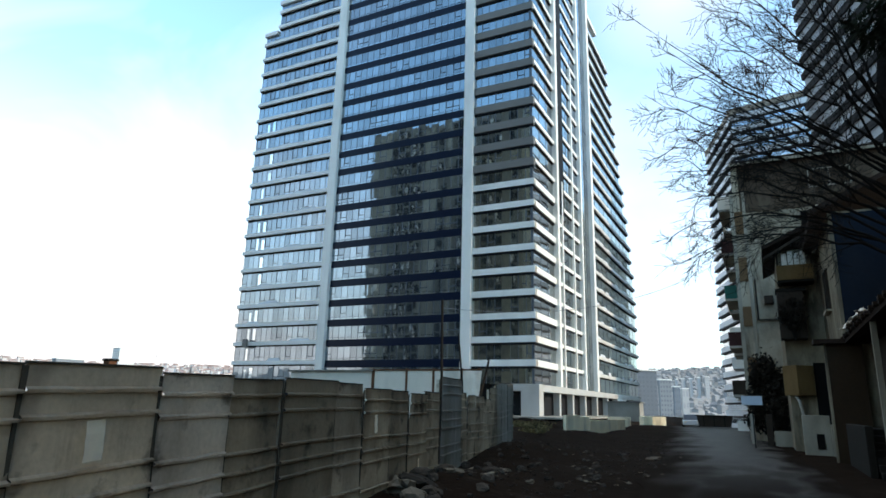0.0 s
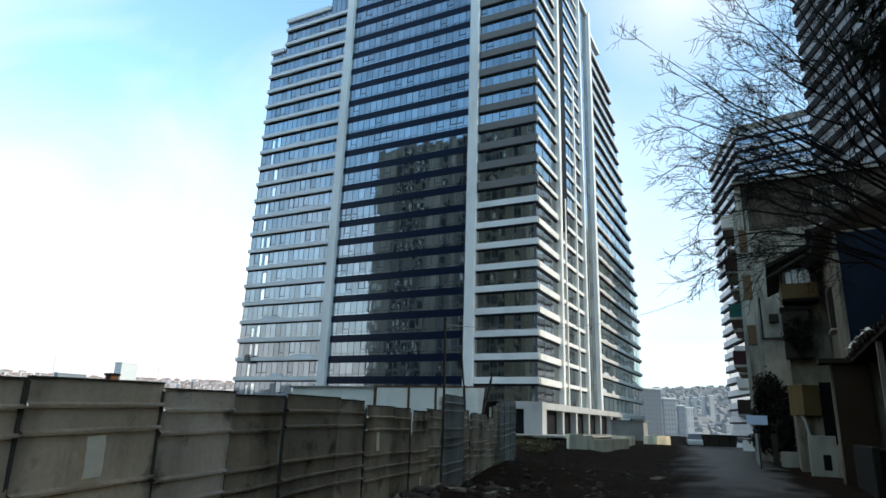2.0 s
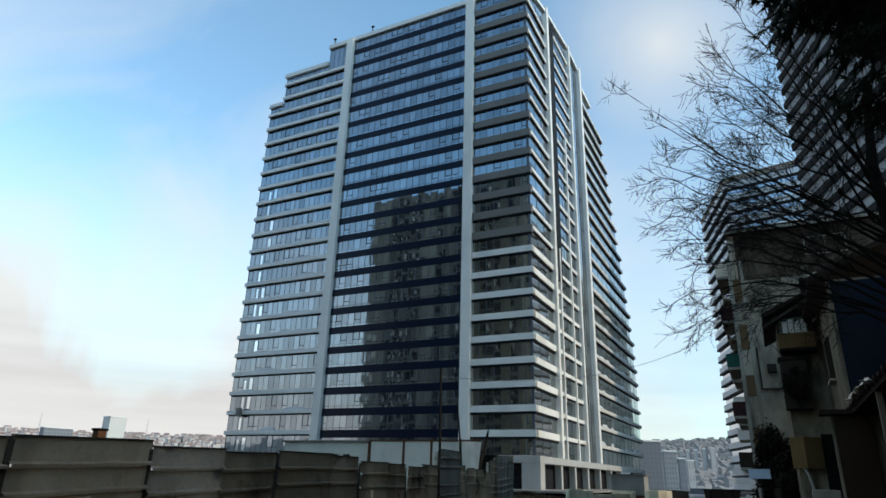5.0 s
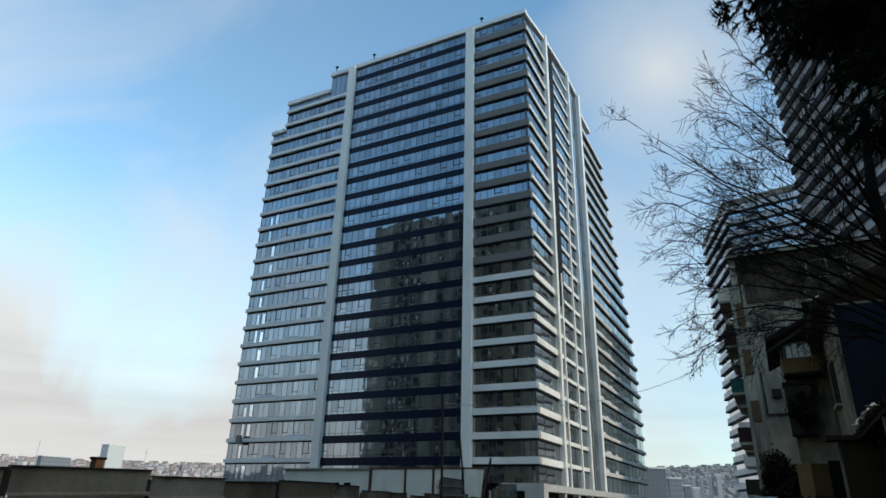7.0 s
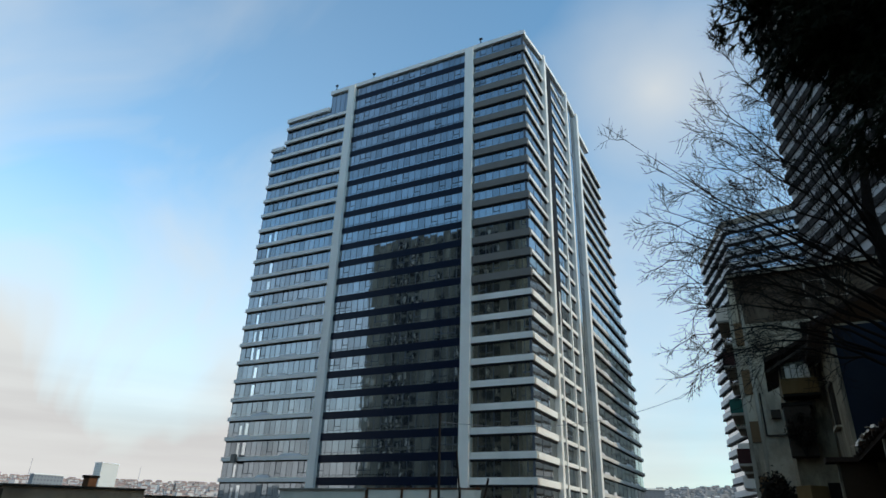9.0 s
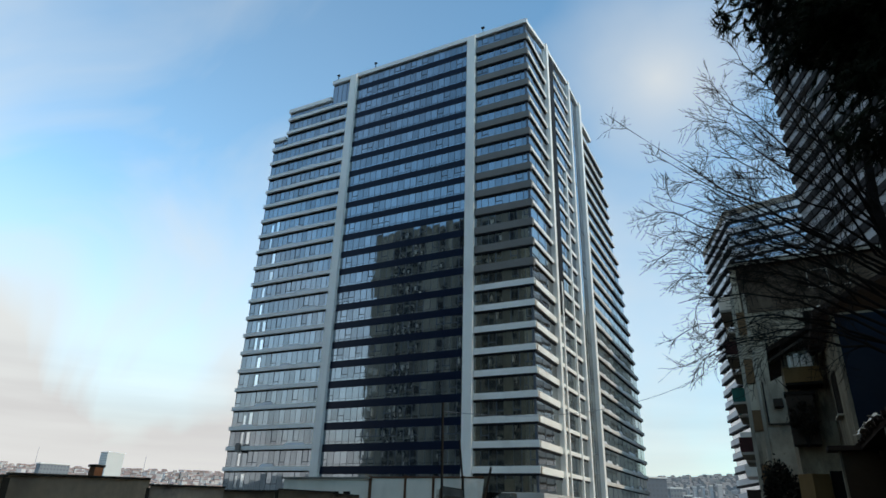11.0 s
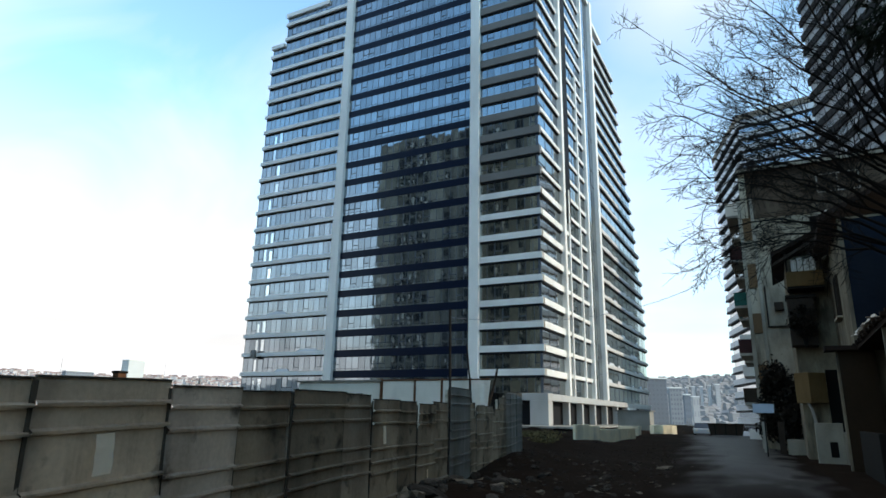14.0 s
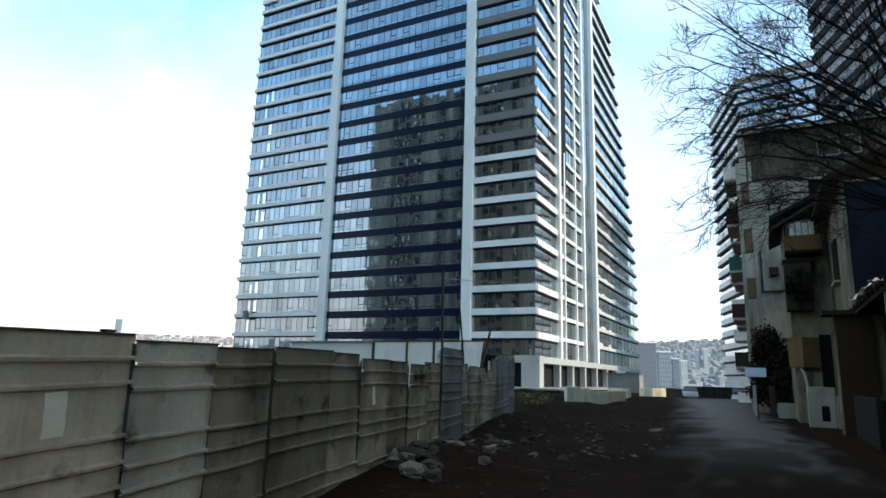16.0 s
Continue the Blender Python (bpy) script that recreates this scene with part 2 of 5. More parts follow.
M_FENCE = mat("dirty_grey_sheet_metal", (0.5, 0.425, 0.335), 0.72, 0.0, 0.4, 1.3, 18, 0.2, (0.16, 0.128, 0.095), 0.85, 0.2)
grime(M_FENCE, 1.5, (1, 1, 1.2), 0.57, 0.7, (0.05, 0.04, 0.03), 0.85)
grime(M_FENCE, 5.0, (1, 1, 0.12), 0.55, 0.72, (0.13, 0.1, 0.07), 0.3)
M_FENCEBLUE = mat("faded_blue_sheet_metal", (0.275, 0.272, 0.252), 0.7, 0.0, 0.3, 1.3, 18, 0.12, (0.17, 0.15, 0.12), 0.8, 0.15)
grime(M_FENCEBLUE, 4.0, (1, 1, 0.15), 0.55, 0.72, (0.1, 0.08, 0.06), 0.6)
M_FENCEPALE = mat("dusty_pale_sheet_metal", (0.56, 0.49, 0.41), 0.72, 0.0, 0.4, 1.3, 18, 0.2, (0.24, 0.2, 0.15), 0.85, 0.1)
grime(M_FENCEPALE, 1.5, (1, 1, 1.2), 0.57, 0.7, (0.06, 0.05, 0.038), 0.85)
M_FENCEDARK = mat("grimy_brown_sheet_metal", (0.35, 0.293, 0.222), 0.72, 0.0, 0.4, 1.3, 18, 0.2, (0.12, 0.096, 0.072), 0.85, 0.18)
grime(M_FENCEDARK, 1.5, (1, 1, 1.2), 0.55, 0.7, (0.045, 0.036, 0.027), 0.85)
# dark edge colour; on the seam strips it stands for the panels' shadow line
M_SEAM = mat("dark_seam", (0.085, 0.072, 0.056), 0.85, 0, 0.4, 3, 30, 0.2)
M_RUST = mat("rusty_steel", (0.12, 0.055, 0.03), 0.85, 0.2, 0.4, 3, 30, 0.3)
M_PAPER = mat("pale_paper", (0.95, 0.83, 0.64), 0.8, 0, 0.08, 3, 25, 0.02)
M_HUT = mat("off_white_panel", (0.66, 0.585, 0.49), 0.6, 0, 0.12, 0.5, 8, 0.05, (0.3, 0.26, 0.22), 0.5)
M_PLASTER = mat("stained_grey_plaster", (0.4, 0.345, 0.265), 0.92, 0, 0.3, 0.5, 10, 0.3, (0.2, 0.175, 0.13), 0.8)
grime(M_PLASTER, 0.5, (1, 1, 0.6), 0.5, 0.66, (0.1, 0.086, 0.066), 0.6)
grime(M_PLASTER, 1.2, (1, 1, 0.2), 0.52, 0.7, (0.06, 0.05, 0.038), 0.8)
M_BEIGE = mat("old_beige_plaster", (0.2, 0.166, 0.116), 0.92, 0, 0.3, 0.5, 10, 0.3, (0.18, 0.15, 0.11), 0.8)
grime(M_BEIGE, 1.5, (1, 1, 0.25), 0.5, 0.68, (0.045, 0.037, 0.028), 0.85)
grime(M_BEIGE, 0.7, (1, 1, 0.4), 0.47, 0.62, (0.05, 0.042, 0.031), 0.8)
grime(M_BEIGE, 2.4, (1, 1, 0.3), 0.56, 0.66, (0.26, 0.225, 0.165), 0.6)
# near house paints set far below their own tone, with its shade put in
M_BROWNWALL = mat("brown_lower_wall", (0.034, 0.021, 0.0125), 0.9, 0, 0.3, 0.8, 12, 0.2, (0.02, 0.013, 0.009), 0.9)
M_BLUE = mat("shaded_faded_blue_plaster", (0.0075, 0.012, 0.02), 0.9, 0, 0.35, 0.7, 10, 0.3, (0.016, 0.018, 0.022), 0.7)
M_OCHRE = mat("ochre_paint", (0.11, 0.066, 0.026), 0.85, 0, 0.25, 1, 12, 0.2, (0.2, 0.14, 0.07), 0.5)
M_PALECONC2 = mat("whitewashed_wall", (0.3, 0.275, 0.225), 0.9, 0, 0.25, 0.8, 12, 0.2, (0.13, 0.11, 0.08), 0.8)
M_ORANGE = mat("faded_orange_paint", (0.14, 0.085, 0.045), 0.85, 0, 0.25, 1, 12, 0.2)
M_TEAL = mat("teal_awning_cloth", (0.02, 0.1, 0.085), 0.85, 0, 0.3, 2, 14, 0.2)
M_MAROON = mat("maroon_balcony_cloth", (0.05, 0.022, 0.022), 0.85, 0, 0.4, 2, 14, 0.2)
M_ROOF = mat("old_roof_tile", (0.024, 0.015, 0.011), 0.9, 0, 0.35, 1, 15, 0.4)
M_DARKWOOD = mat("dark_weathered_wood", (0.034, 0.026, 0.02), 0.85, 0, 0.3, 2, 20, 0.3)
# stained brown plaster, darkened further to hold the pine's shade
M_GABLE = mat("brown_stained_shaded_plaster", (0.075, 0.054, 0.038), 0.92, 0, 0.4, 0.6, 10, 0.3, (0.03, 0.022, 0.016), 0.8)
grime(M_GABLE, 1.1, (1, 1, 0.4), 0.55, 0.68, (0.14, 0.115, 0.085), 0.6)
M_OPEN = mat("dark_room_behind", (0.006, 0.0055, 0.005), 0.9)
M_SLAB = mat("dark_balcony_slab", (0.03, 0.03, 0.032), 0.75, 0, 0.15, 0.4, 8, 0.05)
M_BARK = mat("dark_bark", (0.013, 0.011, 0.01), 0.95, 0, 0.3, 4, 40, 0.5)
M_NEEDLE = mat("dark_pine_needles", (0.012, 0.018, 0.01), 0.8, 0, 0.3, 2, 20, 0.0, None, 0, 0.3, True)
M_STONE = mat("broken_concrete", (0.05, 0.041, 0.033), 0.95, 0, 0.35, 2.5, 25, 0.6, (0.024, 0.018, 0.014), 0.8, 0.5)
M_CITY = mat("far_city_wall", (0.5, 0.46, 0.44), 0.9, 0, 0.2, 0.02, 0.3, 0, None, 0, 0.35, True)
M_CITYROOF = mat("far_city_roof", (0.34, 0.24, 0.21), 0.9, 0, 0.2, 0.02, 0.3, 0, None, 0, 0.3, True)
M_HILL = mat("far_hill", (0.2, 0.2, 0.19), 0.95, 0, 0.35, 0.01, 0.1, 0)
M_SIGNBLUE = mat("blue_sign_paint", (0.42, 0.52, 0.62), 0.5, 0, 0.1, 2)
M_CARW = mat("white_car_paint", (0.7, 0.7, 0.7), 0.25, 0, 0.05)
M_TYRE = mat("black_rubber", (0.02, 0.02, 0.02), 0.85)
M_SHRUB = mat("dry_yellow_shrub", (0.09, 0.073, 0.034), 0.9, 0, 0.3, 2, 20, 0, None, 0, 0.4, True)
M_IVY = mat("dark_ivy_leaf", (0.014, 0.012, 0.009), 0.8, 0, 0.3, 2, 20, 0, None, 0, 0.4, True)


# ---- mesh helpers ----
def mesh_of(bm, name, material, smooth=False):
    me = bpy.data.meshes.new(name)
    bm.normal_update()
    bm.to_mesh(me)
    bm.free()
    me.materials.append(material)
    if smooth:
        for p in me.polygons:
            p.use_smooth = True
    return me


def add_box(bm, lo, hi, bevel=0.0):
    lo, hi = Vector(lo), Vector(hi)
    r = bmesh.ops.create_cube(bm, size=1.0, matrix=Matrix.Translation((lo + hi) / 2) @ Matrix.Diagonal((*(hi - lo), 1)))
    if bevel:
        edges = {ed for v in r["verts"] for ed in v.link_edges}
        bmesh.ops.bevel(bm, geom=list(edges), offset=bevel, segments=1, affect="EDGES")
    return r["verts"]


def part(name, bm, material, parent=None, label="", smooth=False, m=None):
    """Links a bmesh or a mesh as one object under a thing or a part."""
    ob = new(name, mesh_of(bm, name, material, smooth) if isinstance(bm, bmesh.types.BMesh) else bm)
    if m is not None:
        ob.matrix_basis = m
    if parent is not None:
        ob.parent = parent
    if label:
        ob["label"] = label
    return ob


def box_part(name, lo, hi, material, parent=None, label="", bevel=0.0, m=None):
    bm = bmesh.new()
    add_box(bm, lo, hi, bevel)
    return part(name, bm, material, parent, label, m=m)


def thing(name, label, category, m=None, group="", kind=""):
    ob = new(name)
    ob.empty_display_size = 0.3
    if m is not None:
        ob.matrix_basis = m
    return tagged(ob, label, category, group, kind)


def joined(faces_verts, name, material):
    """One mesh from lists of vertices and faces."""
    me = bpy.data.meshes.new(name)
    me.from_pydata(faces_verts[0], [], faces_verts[1])
    me.materials.append(material)
    return me


BOXF = [(0, 3, 2, 1), (4, 5, 6, 7), (0, 1, 5, 4), (1, 2, 6, 5), (2, 3, 7, 6), (3, 0, 4, 7)]


def box_into(vf, lo, hi, turn=0.0, about=None):
    v, f = vf
    k = len(v)
    c, s = math.cos(turn), math.sin(turn)
    cx, cy = about if about else ((lo[0] + hi[0]) / 2, (lo[1] + hi[1]) / 2)
    for z in (lo[2], hi[2]):
        for x, y in ((lo[0], lo[1]), (hi[0], lo[1]), (hi[0], hi[1]), (lo[0], hi[1])):
            dx, dy = x - cx, y - cy
            v.append((cx + c * dx - s * dy, cy + s * dx + c * dy, z))
    f.extend(tuple(k + i for i in q) for q in BOXF)


# ---- ground ----
def smooth(a, b, x):
    t = min(1.0, max(0.0, (x - a) / (b - a)))
    return t * t * (3 - 2 * t)


def road_l(y):
    return -0.7 - 0.125 * max(-40, min(y, 110)) + 0.4 * noise.noise((y / 3, 1.7, 0)) + 0.3 * noise.noise((y * 0.9, 4.7, 0))


def road_r(y):
    return 2.5 - 0.06 * max(-40, min(y, 60)) - 0.085 * max(0, min(y, 110) - 60)


def height(x, y):
    d = math.hypot(x + 45, y - 80)
    far = -38 * smooth(150, 520, d) + 38 * smooth(600, 1000, d) + smooth(800, 2300, d) * (96 + 42 * smooth(-1000, 100, x) + 16 * noise.noise((x / 500, y / 500, 3.1)))
    rise = 0.45 * smooth(20, 30, y) * smooth(-7.5, -11, x) * smooth(46, 36, y)
    drop = -0.075 * max(0, y - 80) * smooth(-26, -14, x) * smooth(420, 200, y)
    near = 0.0
    if d < 260:
        near = 0.12 * noise.noise((x / 2.6, y / 2.6, 0)) + 0.05 * noise.noise((x * 1.3, y * 1.3, 5))
        near += 0.32 * math.exp(-((x + 5.9) / 0.9) ** 2 - ((y - 12.5) / 2.6) ** 2) + 0.4 * math.exp(-((x + 8.0) / 1.6) ** 2 - ((y - 22) / 4) ** 2)
        near *= smooth(road_l(y) + 0.2, road_l(y) - 1.5, x)
    return far + rise + drop + near


verts, faces = [], []
RAD = [0.0] + [0.5 * 1.048 ** k for k in range(196)]
SEG = 300
for i, r in enumerate(RAD):
    for j in range(SEG):
        an = 2 * math.pi * j / SEG
        x, y = r * math.sin(an), r * math.cos(an)
        under = 0.035 if road_l(y) < x < road_r(y) and -40 < y < 160 else 0.0
        verts.append((x, y, height(x, y) - under))
for i in range(len(RAD) - 1):
    for j in range(SEG):
        k = (j + 1) % SEG
        faces.append((i * SEG + j, i * SEG + k, (i + 1) * SEG + k, (i + 1) * SEG + j))
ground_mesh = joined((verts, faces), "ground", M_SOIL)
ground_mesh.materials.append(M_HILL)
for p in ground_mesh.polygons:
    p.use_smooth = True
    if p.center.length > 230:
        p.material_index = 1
tagged(new("ground", ground_mesh), "dark wet trampled soil of a building site", "ground", kind="structure")

verts, faces = [], []
NX = 28
ys = [-40 + 0.4 * k for k in range(501)]
for y in ys:
    for i in range(NX + 1):
        x = road_l(y) + (road_r(y) - road_l(y)) * i / NX
        verts.append((x, y, height(x, y) * 1.0 + 0.004 + 0.02 * noise.noise((x / 1.5, y / 1.5, 8)) + 0.05 * math.sin(math.pi * i / NX)))
for j in range(len(ys) - 1):
    for i in range(NX):
        k = j * (NX + 1) + i
        faces.append((k, k + 1, k + NX + 2, k + NX + 1))
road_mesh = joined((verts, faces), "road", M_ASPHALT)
for p in road_mesh.polygons:
    p.use_smooth = True
worn = road_mesh.attributes.new("worn", "FLOAT", "POINT")
for i, v in enumerate(road_mesh.vertices):
    inn = v.co.x - road_l(v.co.y)
    out = road_r(v.co.y) - v.co.x
    patch = noise.noise((v.co.x / 1.1, v.co.y / 2.6, 6)) + 0.5 * noise.noise((v.co.x / 0.4, v.co.y / 1.2, 9))
    near = smooth(28, 11, v.co.y)  # shade on the near street, painted in with the soil colour
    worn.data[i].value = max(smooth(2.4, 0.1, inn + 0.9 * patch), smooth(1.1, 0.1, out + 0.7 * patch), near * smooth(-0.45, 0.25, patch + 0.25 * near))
an, al = M_ASPHALT.node_tree.nodes, M_ASPHALT.node_tree.links
tread, soil_shade = an.new("ShaderNodeAttribute"), an.new("ShaderNodeMixRGB")
tread.attribute_name = "worn"
soil_shade.inputs["Color2"].default_value = (0.0115, 0.0072, 0.005, 1)
paint = an["Principled BSDF"].inputs["Base Color"]
al.new(paint.links[0].from_socket, soil_shade.inputs["Color1"])
al.new(tread.outputs["Fac"], soil_shade.inputs["Fac"])
al.new(soil_shade.outputs[0], paint)
rougher = an.new("ShaderNodeMapRange")
rougher.inputs["To Min"].default_value, rougher.inputs["To Max"].default_value = 0.66, 0.95
al.new(tread.outputs["Fac"], rougher.inputs["Value"])
al.new(rougher.outputs[0], an["Principled BSDF"].inputs["Roughness"])
duller = an.new("ShaderNodeMapRange")
duller.inputs["To Min"].default_value, duller.inputs["To Max"].default_value = 0.34, 0.02
al.new(tread.outputs["Fac"], duller.inputs["Value"])
al.new(duller.outputs[0], an["Principled BSDF"].inputs["Specular IOR Level"])
tagged(new("road", road_mesh), "worn grey asphalt street with dusty edges", "road", kind="structure")

# ---- office tower ----
X0, XA, XB, XC = -29.2, -39.95, -67.05, -86.9  # front corner and piers, from right to left
YF = 86.2
STOREY, FIRST, ROOF = 3.42, 8.31, 86.5
BASE, PODIUM = 0.56, 4.86
SIDE = (97.2, 112.6, 121.4, 165.4)  # piers and end of the street side
LEVELS = [FIRST + STOREY * k for k in range(23)]

tower = thing("office_tower", "tall unfinished office tower with blue mirror glass and white bands", "building", pose(X0, YF, BASE))
TW = Matrix.Translation((-X0, -YF, -BASE))


def tpart(name, lo, hi, material, label="", bevel=0.0):
    bm = bmesh.new()
    add_box(bm, lo, hi, bevel)
    bm.transform(TW)
    return part(name, bm, material, tower, label)


def roof_at(x):
    return 75.7 if x < -83.5 else 82.5 if x < -72.4 else ROOF


ENDS = (167, 167, 167, 166, 163.5, 160.5, 157, 153.6, 150, 147, 143.2)  # where the street side ends, two storeys each


def end_at(z):
    """Where the street side ends at the height z: it steps back as it rises."""
    if z > 84:
        return 131.0
    k = round((z - FIRST) / STOREY)
    return ENDS[min(10, max(0, (k - 1) // 2))] if k > 0 else ENDS[0]


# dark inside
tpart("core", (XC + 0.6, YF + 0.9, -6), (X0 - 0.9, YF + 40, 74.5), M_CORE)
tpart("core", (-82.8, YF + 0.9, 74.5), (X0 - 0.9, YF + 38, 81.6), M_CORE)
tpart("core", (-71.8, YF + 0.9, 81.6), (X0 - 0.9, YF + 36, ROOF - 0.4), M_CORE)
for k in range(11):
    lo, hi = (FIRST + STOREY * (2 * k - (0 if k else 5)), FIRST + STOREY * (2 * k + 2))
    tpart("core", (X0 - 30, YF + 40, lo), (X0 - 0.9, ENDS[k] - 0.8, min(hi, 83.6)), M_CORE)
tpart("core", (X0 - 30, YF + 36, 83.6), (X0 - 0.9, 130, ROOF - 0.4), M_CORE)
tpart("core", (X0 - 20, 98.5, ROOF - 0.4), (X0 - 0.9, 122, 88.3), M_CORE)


def band(name, y_or_x, a, b, z0, z1, depth, material, side, label=""):
    if side:
        return tpart(name, (X0 - 0.45, a, z0), (X0 + depth, b, z1), material, label)
    return tpart(name, (a, YF - depth, z0), (b, YF + 0.45, z1), material, label)


panes, pane_list = ([], []), []
frames = ([], [])
sash_rng = random.Random(21)


def glazing(a, b, z0, z1, width, side, lower):
    """A row of panes with mullions between; lower: height of the opaque strip below."""
    n = max(1, round((b - a) / width))
    w = (b - a) / n
    for i in range(n):
        pane_list.append((side, a + i * w + 0.04, a + (i + 1) * w - 0.04, z0 + lower, z1))
        m0 = a + i * w
        if sash_rng.random() < 0.22 and z1 - z0 > 1.5:
            zb = z0 + lower + 0.32 * (z1 - z0 - lower)
            if side:
                box_into(frames, (X0 - 0.13, m0, zb - 0.05), (X0 - 0.06, m0 + w, zb + 0.05))
                box_into(frames, (X0 - 0.13, m0 + 0.03, zb), (X0 - 0.06, m0 + 0.12, z1))
            else:
                box_into(frames, (m0, YF + 0.06, zb - 0.05), (m0 + w, YF + 0.13, zb + 0.05))
                box_into(frames, (m0 + 0.03, YF + 0.06, zb), (m0 + 0.12, YF + 0.13, z1))
        if side:
            box_into(frames, (X0 - 0.42, m0 - 0.03, z0), (X0 - 0.08, m0 + 0.03, z1))
        else:
            box_into(frames, (m0 - 0.03, YF + 0.08, z0), (m0 + 0.03, YF + 0.42, z1))
    if lower > 0.05:
        pane_list.append((side, a, b, z0, z0 + lower - 0.05))


rnd = random.Random(4)
for k, zt in enumerate(LEVELS):
    below = zt - 0.95
    floor_z = LEVELS[k - 1] if k else PODIUM
    white = k <= 8
    # right front bay and its return round the corner
    if zt < ROOF - 1:
        bm_h = 0.95 if white else 1.25
        band("spandrel_band", 0, XA + 0.75, X0 + 0.25, zt - bm_h, zt, 0.25, M_WHITE if white else M_BROWN, False)
        band("spandrel_band", 0, YF, SIDE[0] - 0.5, zt - (bm_h if white else 0.6), zt, 0.25, M_WHITE if white else M_GREYTRIM, True)
        band("joint", 0, XA + 0.75, X0 + 0.1, zt - bm_h - 0.32, zt - bm_h, 0.1, M_JOINT, False)
        band("joint", 0, YF + 0.1, SIDE[0] - 0.5, zt - (bm_h if white else 0.6) - (0.32 if white else 0.14), zt - (bm_h if white else 0.6), 0.1, M_JOINT, True)
        band("spandrel_band", 0, XB + 0.75, XA - 0.75, zt - 1.0, zt + 0.2, -0.05, M_NAVY, False)
        if zt < 83:
            left = XC if zt < 75.8 else -83.5
            band("spandrel_band", 0, left - 0.05, XB - 0.75, zt - 0.46, zt + 0.2, 0.5, M_GREYTRIM, False)
            band("joint", 0, left, XB - 0.75, zt - 0.68, zt - 0.46, 0.05, M_JOINT, False)
        # street side
        band("spandrel_band", 0, SIDE[0] + 0.5, SIDE[1], zt - 0.6, zt, 0.12, M_GREYTRIM if not white else M_WHITE, True)
        band("joint", 0, SIDE[0] + 0.5, SIDE[1], zt - 0.85, zt - 0.6, 0.02, M_JOINT, True)
        band("spandrel_band", 0, SIDE[2] + 0.8, end_at(zt) + 0.25, zt - 0.55, zt + 0.1, 0.36, M_SIDETRIM, True)
        band("joint", 0, SIDE[2] + 0.8, end_at(zt), zt - 0.75, zt - 0.55, 0.1, M_JOINT, True)
    glazing(XA + 0.75, X0, floor_z, zt - 0.9, 1.3, False, 0.0)
    glazing(XB + 0.75, XA - 0.75, floor_z, zt - 0.9, 1.25, False, 0.6)
    if zt < 83:
        glazing(XC if zt < 75.8 else -83.5, XB - 0.75, floor_z, zt - 0.5, 1.2, False, 0.0)
    glazing(YF, SIDE[0] - 0.5, floor_z, zt - (0.9 if white else 0.6), 3.6, True, 0.0)
    glazing(SIDE[0] + 0.5, SIDE[1], floor_z, zt - 0.6, 3.6, True, 0.0)
    glazing(SIDE[1] + 0.8, SIDE[2] - 0.6, floor_z, zt, 2.2, True, 0.0)
    glazing(SIDE[2] + 0.8, end_at(zt), floor_z, zt - 0.6, 4.2, True, 0.0)
top = LEVELS[-1]
glazing(XA + 0.75, X0, top, ROOF - 0.6, 1.3, False, 0)
glazing(XB + 0.75, XA - 0.75, top, ROOF - 0.6, 1.25, False, 0)
glazing(-72.4, XB - 0.75, 80.33, ROOF - 0.6, 1.2, False, 0)
glazing(-83.5, -72.4, 80.33, 82.0, 1.2, False, 0)
glazing(XC, -83.5, LEVELS[19] + 0.2, 75.3, 1.2, False, 0)
glazing(YF, SIDE[0] - 0.5, top, ROOF - 0.4, 1.6, True, 0)
glazing(SIDE[0] + 0.5, SIDE[1], top, 86.4, 1.7, True, 0)
glazing(SIDE[0] + 0.5, SIDE[1], 87.1, 89.2, 1.7, True, 0)
glazing(SIDE[1] + 0.8, SIDE[2] - 0.6, top, 90.6, 2.2, True, 0)
band("spandrel_band", 0, SIDE[0] + 0.5, SIDE[1], 86.4, 87.0, 0.12, M_GREYTRIM, True)
band("spandrel_band", 0, SIDE[2] + 0.8, 131.2, 86.3, 87.2, 0.55, M_GREYTRIM, True)

# panes: the lower front ones one by one, the rest in one mesh
pane_list.sort(key=lambda p: (p[0], p[3]))
rest, rest_grey = ([], []), ([], [])
pane_meshes = {}
